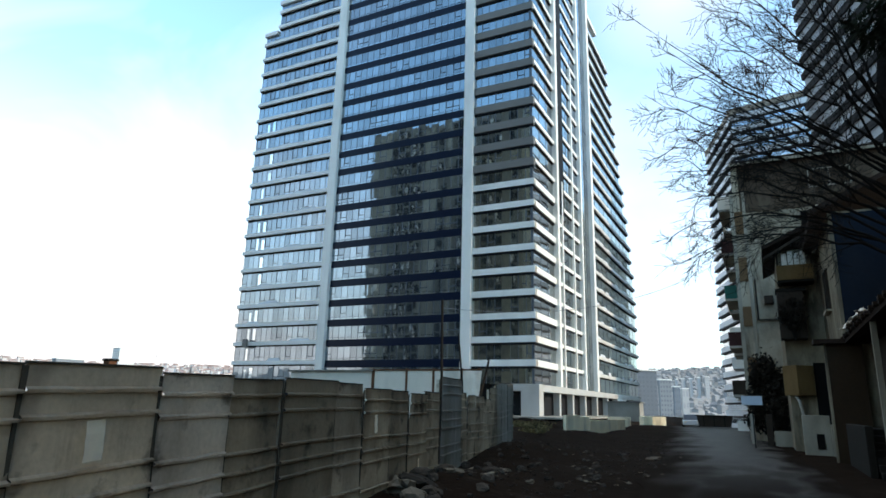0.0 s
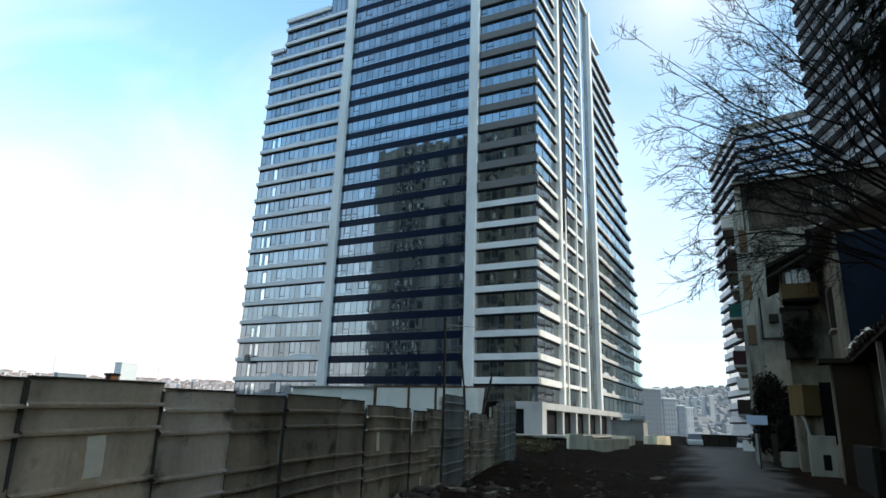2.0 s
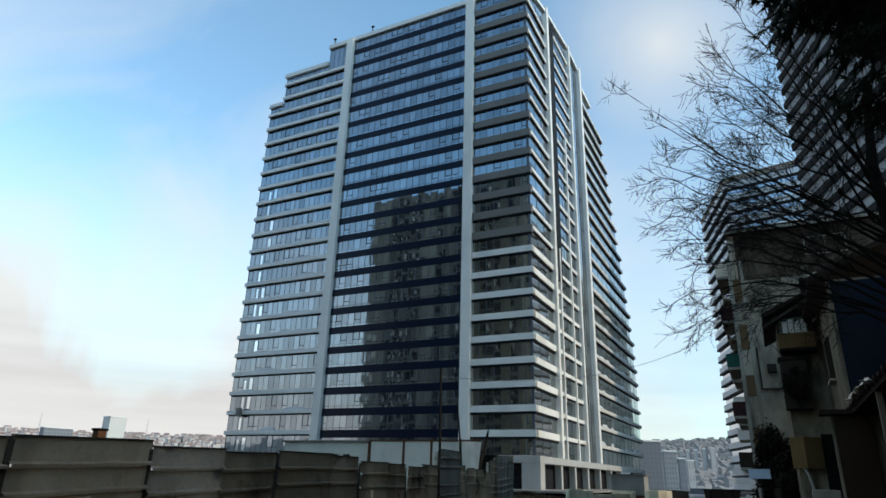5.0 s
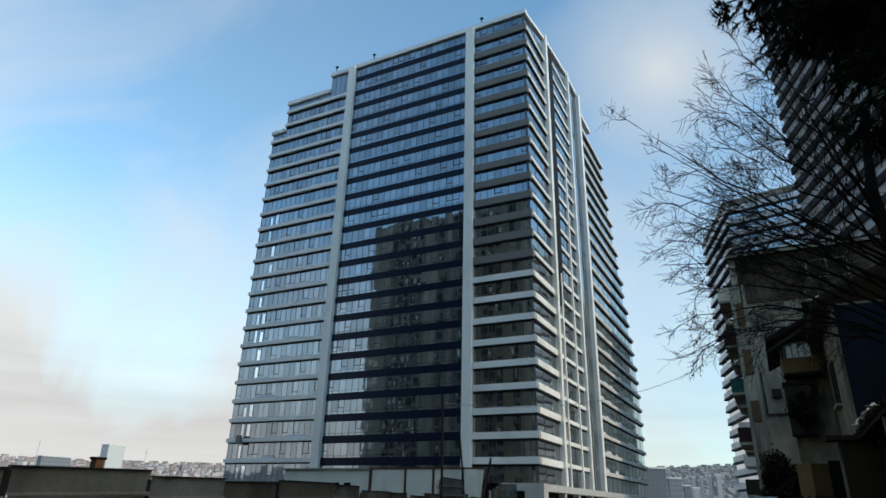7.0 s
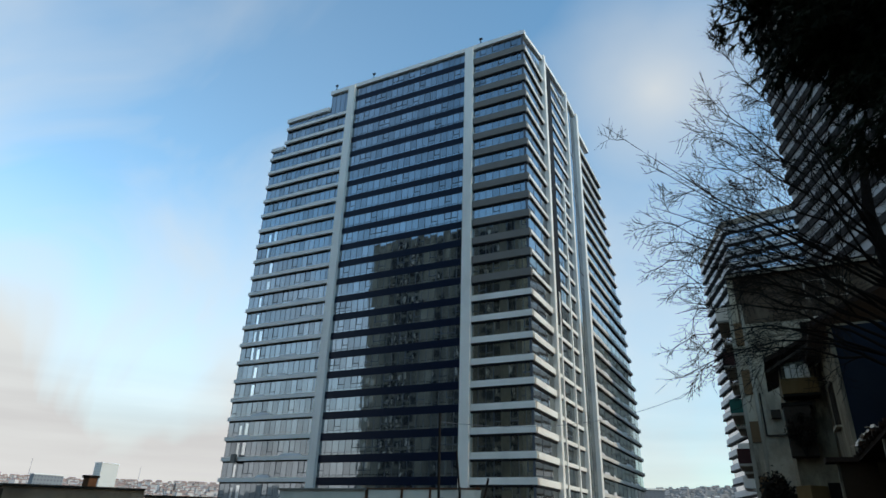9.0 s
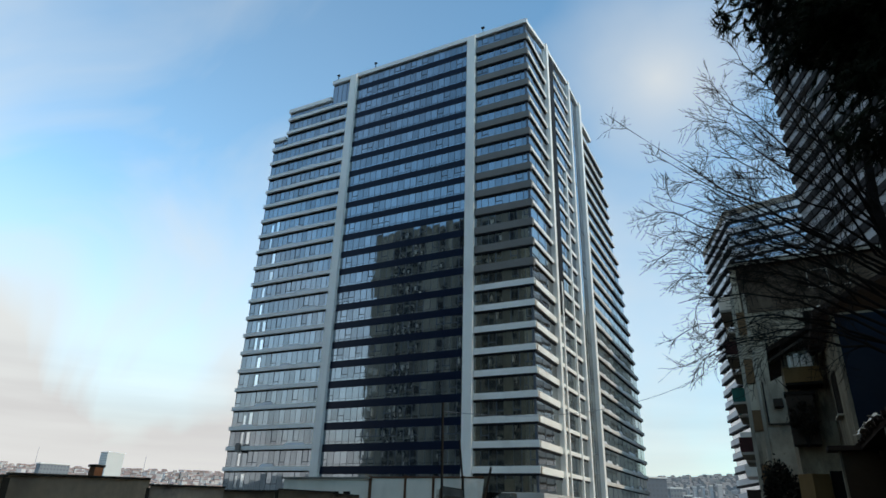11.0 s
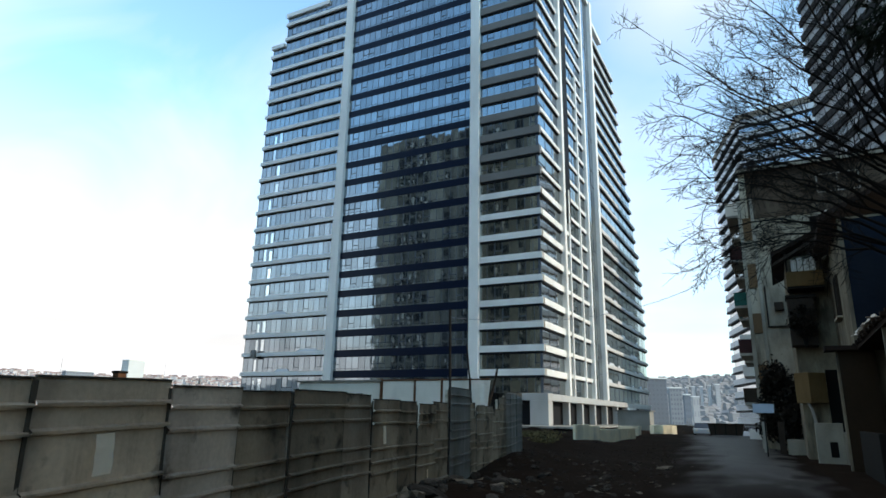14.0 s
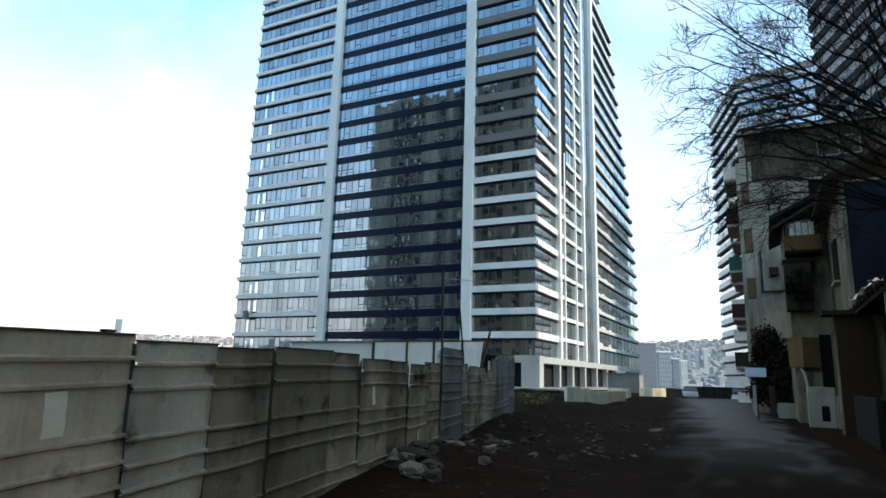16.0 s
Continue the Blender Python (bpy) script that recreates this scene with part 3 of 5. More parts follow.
for i, (side, a0, a1, z0, z1) in enumerate(pane_list):
    w, h = a1 - a0, z1 - z0
    t1, t2 = rnd.gauss(0, 0.003), rnd.gauss(0, 0.0022)
    grey = (side or a0 > XA) and z1 < 45
    if i < 290 and w < 3:
        key = (side, grey, round(w, 2), round(h, 2))
        if key not in pane_meshes:
            bm = bmesh.new()
            if side:
                add_box(bm, (-0.02, -w / 2, -h / 2), (0.02, w / 2, h / 2))
            else:
                add_box(bm, (-w / 2, -0.02, -h / 2), (w / 2, 0.02, h / 2))
            pane_meshes[key] = mesh_of(bm, "pane", M_GLASSG if grey else M_GLASS)
        loc = Vector((X0 - 0.12, (a0 + a1) / 2, (z0 + z1) / 2)) if side else Vector(((a0 + a1) / 2, YF + 0.12, (z0 + z1) / 2))
        ob = part("pane", pane_meshes[key], None, tower)
        ob.matrix_basis = TW @ Matrix.Translation(loc) @ Euler((t1, t1, t2)).to_matrix().to_4x4()
    else:
        v, f = rest_grey if grey else rest
        k = len(v)
        dx, dz = t2 * w / 2, t1 * h / 2
        for u, z, s1, s2 in ((a0, z0, -1, -1), (a1, z0, 1, -1), (a1, z1, 1, 1), (a0, z1, -1, 1)):
            off = 0.12 + s1 * dx + s2 * dz
            v.append((X0 - off + 29.2, u - YF, z - BASE) if side else (u - X0, off, z - BASE))
        f.append((k, k + 1, k + 2, k + 3) if not side else (k, k + 1, k + 2, k + 3))
tagged(part("grey_window_panes", joined(rest_grey, "grey_window_panes", M_GLASSGI), None, tower), kind="stuff")
tagged(part("window_panes", joined(rest, "window_panes", M_GLASSI), None, tower), kind="stuff")
fv = [(x - X0, y - YF, z - BASE) for x, y, z in frames[0]]
tagged(part("mullions", joined((fv, frames[1]), "mullions", M_FRAME), None, tower), kind="stuff")

# loose protective film along the bands, a work cradle, clear corner panes
film_rng = random.Random(3)
M_FILM = mat("milky_film", (0.6, 0.62, 0.65), 0.4, 0, 0.15, 0.8, 6, 0.2)
for k, zt in enumerate(LEVELS[:-1]):
    spots = []
    if film_rng.random() < 0.9 and zt < 80:
        x = film_rng.uniform(-85, -74)
        spots.append((False, x, x + film_rng.uniform(2, 5)))
        if film_rng.random() < 0.45:
            x = film_rng.uniform(-76, -71)
            spots.append((False, x, x + film_rng.uniform(1.5, 3)))
    if zt < 62:
        for _ in range(5):
            y = film_rng.uniform(123, end_at(zt) - 5)
            spots.append((True, y, y + film_rng.uniform(1.5, 5)))
    for side, a, b in spots:
        bm = bmesh.new()
        n = 7
        h = film_rng.uniform(0.35, 0.7)
        top_z = [zt + 0.2 + h * (0.35 if i in (0, n) else film_rng.uniform(0.75, 1.0)) for i in range(n + 1)]
        for i in range(n):
            u0, u1 = a + (b - a) * i / n, a + (b - a) * (i + 1) / n
            quad = [(u0, zt + 0.1), (u1, zt + 0.1), (u1, top_z[i + 1]), (u0, top_z[i])]
            ends = (i % 2, (i + 1) % 2, (i + 1) % 2, i % 2)
            vs = [bm.verts.new((X0 + 0.05 + 0.02 * o, u, z) if side else (u, YF - 0.05 - 0.02 * o, z)) for (u, z), o in zip(quad, ends)]
            bm.faces.new(vs)
        bmesh.ops.remove_doubles(bm, verts=bm.verts[:], dist=0.001)
        bm.transform(TW)
        bmesh.ops.solidify(bm, geom=bm.faces[:], thickness=0.02)
        part("film_sheet", bm, M_FILM, tower, "loose milky protective film")
M_CLEAR = glass_mat("clear_corner_glass", (0.8, 0.85, 0.88), 0.05, 0.2, False)
for k, zt in enumerate(LEVELS[:15]):
    for x, w in ((-84.2, 0.5), (-82.9, 0.7)):
        if film_rng.random() < 0.8:
            tpart("clear_pane", (x, YF + 0.05, zt - STOREY + 0.35), (x + w, YF + 0.09, zt - 0.75 - film_rng.uniform(0, 0.6)), M_CLEAR)
# olive-brown patches before the panes stand in for warm reflections
M_REFLPATCH = mat("olive_reflection", (0.1, 0.088, 0.06), 0.35, 0, 0.4, 1.2, 8, 0.1, (0.05, 0.045, 0.035), 0.7)
for k, zt in enumerate(LEVELS[:13]):
    zf = LEVELS[k - 1] if k else PODIUM
    for x0, x1 in ((-34.3, -32.9), (-31.6, -30.9)):
        tpart("reflection_patch", (x0, YF + 0.03, zf + 0.15), (x1 + film_rng.uniform(-0.3, 0.2), YF + 0.09, zt - 1.0 - film_rng.choice((0, 0, 0.3, 0.7))), M_REFLPATCH, "olive-brown reflection painted as a patch on the glass")
cradle = tpart("work_cradle", (-84.2, YF - 1.1, 10.9), (-83.2, YF - 0.55, 12.4), M_BROWN, "dark hanging work cradle", 0.05)
# thin antenna posts on the roof, no lamps
for x in (-62.5, -72.0, -38.0):
    tpart("roof_antenna", (x - 0.06, YF + 0.6, ROOF), (x + 0.06, YF + 0.72, ROOF + 2.2), M_JOINT)
    tpart("roof_antenna_head", (x - 0.3, YF + 0.5, ROOF + 2.2), (x + 0.3, YF + 0.8, ROOF + 2.5), M_JOINT)

# piers
for x, w in ((XA, 0.84), (XB, 0.82)):
    tpart("pier", (x - w, YF - 0.6, PODIUM if x == XA else 1.0), (x + w, YF + 0.5, ROOF), M_WHITE, "white full-height pier", 0.04)
tpart("pier", (X0 - 0.4, SIDE[0] - 0.5, PODIUM), (X0 + 0.7, SIDE[0] + 0.5, 89.4), M_WHITE, "white full-height pier", 0.04)
tpart("pier", (X0 - 0.4, SIDE[0] + 0.5, 34), (X0 + 0.16, 102.4, 88.6), M_JOINT, "dark recessed strip")
tpart("pier", (X0 - 0.4, SIDE[1], PODIUM), (X0 + 0.6, SIDE[1] + 0.8, 91.5), M_GREYTRIM, "white full-height pier", 0.04)
tpart("pier", (X0 - 0.4, SIDE[2] - 0.6, PODIUM), (X0 + 0.7, SIDE[2] + 0.8, 91.2), M_GREYTRIM, "white full-height pier", 0.04)
for y in (101.0, 108.0):
    tpart("grid_post", (X0 - 0.3, y - 0.25, PODIUM), (X0 + 0.3, y + 0.25, 66 if y > 105 else 40), M_WHITE)

# parapets
tpart("parapet", (-72.6, YF - 0.35, ROOF - 0.6), (X0 + 0.35, YF + 0.5, ROOF + 0.3), M_GREYTRIM)
for y0, z0, y1, z1 in ((YF + 0.5, 86.6, 96.7, 89.0), (97.7, 89.3, SIDE[1], 91.4), (SIDE[1] + 0.8, 91.4, SIDE[2] - 0.6, 91.1)):
    bm = bmesh.new()
    for v in add_box(bm, (X0 - 0.5, y0, -0.75), (X0 + 0.35, y1, 0)):
        v.co.z += z1 if v.co.y > (y0 + y1) / 2 else z0
    bm.transform(TW)
    part("parapet", bm, M_GREYTRIM, tower)
tpart("parapet", (-83.8, YF - 0.35, 81.9), (-72.6, YF + 0.5, 82.8), M_GREYTRIM)
tpart("parapet", (XC - 0.3, YF - 0.35, 75.2), (-83.8, YF + 0.5, 76.0), M_GREYTRIM)
tpart("side_wall", (XC, YF + 0.5, -3), (XC + 0.5, YF + 40, 75.2), M_GREYTRIM)

# off-white dulled in its colour for the neighbours' shadow on the podium
M_PODIUM = mat("shaded_off_white_render", (0.46, 0.45, 0.43), 0.6, 0, 0.15, 0.4, 8, 0.08, (0.35, 0.31, 0.26), 0.5)
# podium: white frame with dark bays
tpart("podium_beam", (-34.4, YF - 0.9, 3.9), (X0 + 0.9, YF + 1.0, PODIUM), M_PODIUM, "", 0.03)
tpart("podium_beam", (X0 - 1.0, YF + 1.0, 3.9), (X0 + 0.6, 166, PODIUM), M_PODIUM, "", 0.03)
tpart("podium_pier", (-31.0, YF - 0.9, BASE - 1), (X0 + 0.9, YF + 1.0, 3.9), M_PODIUM, "", 0.03)
tpart("podium_pier", (-34.4, YF - 0.9, BASE - 1), (-33.5, YF + 1.0, 3.9), M_PODIUM, "", 0.03)
for y in (97.0, 104.5, 112.5, 121, 130, 139, 148, 157):
    tpart("podium_pier", (X0 - 0.6, y - 0.4, -8), (X0 + 0.4, y + 0.4, 3.9), M_PODIUM, "", 0.03)
tpart("podium_wall", (X0 - 4.5, YF + 2, -8), (X0 - 3.8, 166, 3.9), M_OPEN)
tpart("podium_wall", (-66, YF + 0.2, -3), (-36.4, YF + 0.8, PODIUM), M_OPEN)
tpart("podium_wall", (X0 - 0.6, 139, -8), (X0 + 0.5, 148, 3.9), M_GREYTRIM)
tpart("slab_edge", (-42, YF - 8, BASE - 0.28), (X0 + 6, YF + 1, BASE - 0.05), M_CONC)
tpart("slab_edge", (X0 - 1, YF + 1, BASE - 0.28), (X0 + 6, 160, BASE - 0.05), M_CONC)

# ---- fence ----
FDIR = Vector((-0.208, 0.978, 0))
FORG = Vector((-6.1, 9.1, 0))
FNORM = Vector((0.978, 0.208, 0))


def panel_mesh(w, h, ribs, jitter):
    """A pressed sheet with rolled horizontal ribs."""
    bm = bmesh.new()
    prof = [(0.0, 0.0)]
    for rz in ribs:
        prof += [(rz - 0.034, 0.0), (rz - 0.03, -0.018), (rz - 0.016, -0.018), (rz - 0.014, 0.034), (rz + 0.004, 0.034), (rz + 0.022, 0.0)]
    prof += [(h - 0.014, 0.0), (h, -0.012)]
    nx = 12
    rows_v = []
    for z, d in prof:
        rows_v.append([bm.verts.new((w * i / nx, -d + 0.03 * noise.noise((i * 0.33 + jitter, z * 1.7, jitter)), z + 0.005 * noise.noise((i * 0.25, z, jitter + 4)))) for i in range(nx + 1)])
    for r0, r1 in zip(rows_v, rows_v[1:]):
        for i in range(nx):
            bm.faces.new((r0[i], r0[i + 1], r1[i + 1], r1[i]))
    bmesh.ops.solidify(bm, geom=bm.faces[:], thickness=0.004)
    return bm


fence = thing("site_fence", "long dirty grey sheet-metal hoarding with rolled ribs", "fence", Matrix.Translation(FORG))
FM = Matrix.Rotation(math.atan2(FDIR.y, FDIR.x), 4, "Z")
# from, to, top at either end, blue
PANELS = [
    (-13.2, -10.9, 1.82, 1.84, 0), (-10.9, -8.7, 1.78, 1.8, 0), (-8.7, -6.5, 1.77, 1.825, 0), (-6.5, -5.05, 1.84, 1.888, 0), (-5.05, -3.93, 1.838, 1.869, 0), (-3.93, -2.73, 1.838, 1.875, 0),
    (-2.73, -1.14, 1.9, 1.928, 0), (-1.14, 0.03, 1.91, 1.923, 0), (0.03, 1.37, 1.857, 1.878, 0), (1.37, 2.48, 1.86, 1.87, 0), (2.48, 3.7, 1.835, 1.843, 0), (3.7, 4.95, 1.908, 1.903, 0),
    (4.95, 6.05, 2.29, 2.3, 1), (6.05, 7.2, 2.3, 2.31, 1), (7.2, 8.0, 1.96, 1.98, 0), (8.0, 9.0, 1.91, 1.93, 0), (9.0, 10.3, 1.9, 1.92, 0), (10.3, 11.4, 1.83, 1.85, 0),
    (11.4, 12.7, 2.24, 2.26, 0), (12.7, 13.9, 2.41, 2.46, 1), (13.9, 15.2, 2.46, 2.51, 1), (15.2, 16.6, 2.52, 2.55, 1),
]
RIBS = (0.2, 0.405, 0.825, 1.04, 1.235, 1.66, 1.86)  # below the top edge
for i, (s0, s1, za, zb, blue) in enumerate(PANELS):
    foot = -0.2 if s0 < 8 else 0.0
    ribs = sorted(za - foot - o + 0.008 * rnd.uniform(-1, 1) for o in RIBS if za - o > foot + 0.1)
    shear = Matrix.Identity(4)
    shear[2][0] = (zb - za) / (s1 - s0)
    m = FM @ Matrix.Translation((s0, 0.012 * (i % 2) + rnd.uniform(-0.01, 0.01), foot)) @ Matrix.Rotation(rnd.uniform(-0.015, 0.015), 4, "X")
    sheet = panel_mesh(s1 - s0 - 0.005, za - foot, ribs, i * 3.7)
    sheet.transform(shear)
    part("panel", sheet, M_FENCEBLUE if blue else M_FENCEPALE if i == 4 else M_FENCEDARK if i > 4 and i != 7 else M_FENCE, fence, "faded blue panel" if blue else "", m=m)
    rim = bmesh.new()
    for k in range(12):
        y = 0.03 * noise.noise((k * 0.33 + 0.16 + i * 3.7, (za - foot) * 1.7, i * 3.7))
        add_box(rim, ((s1 - s0 - 0.005) * k / 12, y - 0.012, za - foot - 0.013), ((s1 - s0 - 0.005) * (k + 1) / 12, y + 0.02, za - foot + 0.004))
    rim.transform(shear)
    part("top_rim", rim, M_SEAM, fence, "thin dark top edge", m=m)
    pbm = bmesh.new()
    add_box(pbm, (-0.03, 0.02, 0), (0.03, 0.09, za - foot - 0.07))
    part("post", pbm, M_FENCE, fence, m=FM @ Matrix.Translation((s0, 0.02, foot)))
    sbm = bmesh.new()
    add_box(sbm, (-0.028, 0.012, 0), (0.024, 0.02, za - foot - 0.03))
    part("seam_strip", sbm, M_SEAM, fence, m=FM @ Matrix.Translation((s0, 0.0, foot)) @ Matrix.Rotation(rnd.uniform(-0.006, 0.006), 4, "Y"))


def on_fence(name, label, cat, s, z0, z1, w, material, lean=0.0):
    bm = bmesh.new()
    r = bmesh.ops.create_grid(bm, x_segments=4, y_segments=6, size=0.5)
    for v in r["verts"]:
        v.co = Vector((v.co.x * w + 0.02 * noise.noise((v.co.y * 3, s, 0)), 0.006 * noise.noise((v.co.x * 4, v.co.y * 4, s)), v.co.y * (z1 - z0)))
    bmesh.ops.solidify(bm, geom=bm.faces[:], thickness=0.0015)
    ob = new(name, mesh_of(bm, name, material))
    ob.matrix_basis = Matrix.Translation(FORG) @ FM @ Matrix.Translation((s, -0.066, (z0 + z1) / 2)) @ Matrix.Rotation(lean, 4, "Y")
    return tagged(ob, label, cat)


on_fence("poster", "blank pale paper sheet stuck on the metal hoarding", "poster", -5.85, 1.105, 1.42, 0.19, M_PAPER, -0.06)
on_fence("poster", "narrow pale paper strip stuck on the metal hoarding", "poster", 0.44, 1.115, 1.42, 0.14, M_PAPER, -0.06)
on_fence("poster", "small torn paper strip low on the hoarding", "poster", 3.04, 0.2, 0.52, 0.09, M_PAPER, -0.04)

# ---- site hut and screens behind the fence ----
hut = thing("site_hut", "long off-white container hut with small dark windows", "hut", pose(-34, 40, 0.4))
box_part("body", (0, 0, 0), (7.8, 2.6, 3.55), M_HUT, hut, "", 0.03)
box_part("roof_edge", (-0.15, -0.15, 3.55), (7.9, 2.7, 3.68), M_BROWN, hut)
for x in (4.6, 5.6):
    box_part("window", (x, -0.03, 2.0), (x + 0.6, 0.05, 2.7), M_OPEN, hut)
screen = thing("site_screen", "row of off-white screen panels on rusty posts", "screen", pose(-26.2, 40, 0.4))
for x0, x1 in ((0.2, 2.9), (3.0, 5.1), (5.2, 7.3), (7.4, 8.6)):
    box_part("screen_panel", (x0, 0, 0.3), (x1, 0.06, 3.55 + 0.05 * rnd.random()), M_HUT, screen)
for x in (0.05, 2.95, 5.15, 7.35, 8.65):
    box_part("post", (x - 0.07, -0.1, -0.5), (x + 0.07, 0.1, 3.75), M_RUST, screen)
box_part("top_rail", (0, -0.05, 3.6), (8.8, 0.1, 3.7), M_RUST, screen)

# ---- site barriers ----
def barrier_mesh(length):
    bm = bmesh.new()
    prof = [(-0.08, 0), (-0.08, 0.88), (-0.06, 0.9), (0.06, 0.9), (0.08, 0.88), (0.08, 0)]
    ends = [[bm.verts.new((x, y, z)) for x, z in prof] for y in (0, length)]
    for i in range(len(prof)):
        j = (i + 1) % len(prof)
        bm.faces.new((ends[0][i], ends[0][j], ends[1][j], ends[1][i]))
    bm.faces.new(ends[0][::-1])
    bm.faces.new(ends[1])
    return mesh_of(bm, "concrete_barrier", M_PALECONC)


M_PALECONC = mat("pale_concrete", (0.84, 0.71, 0.49), 0.9, 0, 0.2, 0.8, 12, 0.2, (0.25, 0.22, 0.18), 0.6, 0.12)
bar = barrier_mesh(2.9)
for k in range(6):
    y = 38.0 + 3.0 * k
    ob = new("concrete_barrier", bar)
    ob.matrix_basis = pose(-11.05 - 0.02 * k, y, height(-11.05, y) - 0.06, 0, 0, rnd.uniform(-1.5, 1.5))
    tagged(ob, "pale stained concrete road barrier beside the building site", "barrier", "barriers along the site")


# ---- old houses on the right ----
def facade_window(parent, m, w, h, frame_mat=M_DARKWOOD, sill=True):
    bm = bmesh.new()
    add_box(bm, (-w / 2, -0.02, 0), (w / 2, 0.1, h))
    win = part("window", bm, M_OPEN, parent, m=m)
    fr = bmesh.new()
    for lo, hi in (((-w / 2 - 0.06, -0.07, -0.06), (-w / 2, 0.02, h + 0.06)), ((w / 2, -0.07, -0.06), (w / 2 + 0.06, 0.02, h + 0.06)), ((-w / 2, -0.07, h), (w / 2, 0.02, h + 0.06)), ((-w / 2, -0.07, -0.06), (w / 2, 0.02, 0)), ((-0.03, -0.05, 0), (0.03, -0.02, h))):
        add_box(fr, lo, hi)
    part("frame", fr, frame_mat, win)
    if sill:
        sb = bmesh.new()
        add_box(sb, (-w / 2 - 0.12, -0.2, -0.14), (w / 2 + 0.12, 0.02, -0.06))
        part("sill", sb, M_PLASTER, win)
    return win


# the five-storey apartment house: gable towards the camera, balconies over the street
apt = thing("apartment_house", "five-storey shabby apartment house with stained grey plaster", "house", pose(0, 44, 0))
box_part("wall", (-1.0, 0, -6), (11, 17, 17.6), M_PLASTER, apt)
box_part("roof", (-1.0, -0.35, 17.6), (11.4, 17.4, 17.95), M_ROOF, apt)
box_part("gable_top", (-0.6, -0.06, 14.4), (11, 0.02, 17.6), M_GABLE, apt, "brown stained top of the gable, darkened for the pine's shade")
box_part("roof_edge", (-1.05, -0.42, 17.62), (11.4, -0.36, 17.8), M_PALECONC2, apt, "pale worn roof edge")
aerial = box_part("aerial", (0.52, -0.2, 17.95), (0.56, -0.16, 19.1), M_FRAME, apt, "thin roof aerial")
box_part("aerial_bar", (0.2, -0.2, 18.85), (0.9, -0.17, 18.88), M_FRAME, aerial)
box_part("pilaster", (-1.22, -0.16, 0), (-1.0, 0.3, 15.8), M_PALECONC2, apt)
box_part("pilaster", (-0.5, -0.16, 0), (-0.3, 0.1, 15.8), M_PALECONC2, apt)
for z0, z1 in ((9.85, 11.4), (13.0, 14.5), (6.95, 8.2), (3.6, 5.0)):
    box_part("panel", (-1.0, -0.1, z0), (-0.5, 0.05, z1), M_ORANGE, apt, "faded orange panel", 0.01)
box_part("waste_pipe", (-0.2, -0.14, 7.3), (-0.1, -0.02, 9.9), M_DARKWOOD, apt)
box_part("waste_pipe", (-0.1, -0.14, 7.27), (1.0, -0.02, 7.37), M_DARKWOOD, apt)
ac = box_part("air_conditioner", (0.28, -0.4, 8.3), (0.8, 0, 8.8), M_DARKWOOD, apt, "dark air conditioner box", 0.02)
for k in range(5):
    z = 3.1 * k + 2.6
    bal = part("balcony", bmesh.new(), M_CONC, apt)
    bm = bmesh.new()
    add_box(bm, (-2.0, 1.2, z), (-0.55, 5.2, z + 0.16))
    add_box(bm, (-2.0, 7.0, z), (-0.55, 11, z + 0.16))
    bal.data = mesh_of(bm, "balcony", M_CONC)
    fronts = bmesh.new()
    add_box(fronts, (-2.02, 1.2, z + 0.16), (-1.94, 5.2, z + 1.05))
    add_box(fronts, (-1.94, 1.2, z + 0.16), (-0.6, 1.28, z + 1.05))
    add_box(fronts, (-2.02, 7.0, z + 0.16), (-1.94, 11, z + 1.05))
    part("balcony_front", fronts, (M_DARKWOOD, M_MAROON, M_TEAL, M_MAROON, M_HUT)[k], bal)
facade_window(apt, pose(3.2, -0.02, 12.6), 0.7, 1.5)
facade_window(apt, pose(6.4, -0.02, 12.6), 0.9, 1.5)
facade_window(apt, pose(4.6, -0.02, 15.7), 2.2, 1.1, M_CONC, False)

# white apartment block further down the street
wb = thing("white_apartment_block", "pale apartment block with white balcony fronts down the street", "building", pose(-1.2, 66, -3))
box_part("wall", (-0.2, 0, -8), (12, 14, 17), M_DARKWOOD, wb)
for k in range(6):
    z = 2.9 * k
    bm = bmesh.new()
    add_box(bm, (-1.6, 0.3, z), (-0.2, 5, z + 0.18))
    add_box(bm, (-1.62, 0.3, z + 0.18), (-1.5, 5, z + 1.0))
    add_box(bm, (-1.5, 0.3, z + 0.18), (-0.2, 0.4, z + 1.0))
    part("balcony", bm, M_WHITE, wb, "white balcony front")

# the near house: a beige wing set back, and a nearer wing with a blue wall
nh = thing("old_house", "run-down old house with beige plaster and a faded blue wall", "house", pose(0, 27.2, 0))
box_part("wall", (0.9, 6.8, -1), (9, 13, 9.4), M_BEIGE, nh)
box_part("wall", (2.62, 0, -1), (9, 6.8, 9.2), M_BEIGE, nh)
# the third wall is unseen mass added behind the porch to block the sun
box_part("wall", (5.6, -10.4, 0), (9, 0, 9.2), M_BEIGE, nh)
box_part("blue_wall", (2.75, -0.06, 4.4), (9, 0.0, 9.1), M_BLUE, nh, "faded blue painted wall, darkened for its shade")
for x0, y0, y1, z0 in ((2.0, -0.7, 7.0, 9.0), (0.3, 6.0, 13.6, 9.3)):
    bm = bmesh.new()
    pts = [(x0, y0, z0), (x0, y1, z0), (x0 + 5, y1, z0 + 2.4), (x0 + 5, y0, z0 + 2.4)]
    vs = [bm.verts.new(p) for p in pts] + [bm.verts.new((x, y, z + 0.2)) for x, y, z in pts]
    for q in ((0, 1, 2, 3), (7, 6, 5, 4), (0, 4, 5, 1), (1, 5, 6, 2), (2, 6, 7, 3), (3, 7, 4, 0)):
        bm.faces.new([vs[i] for i in q])
    part("roof", bm, M_ROOF, nh)
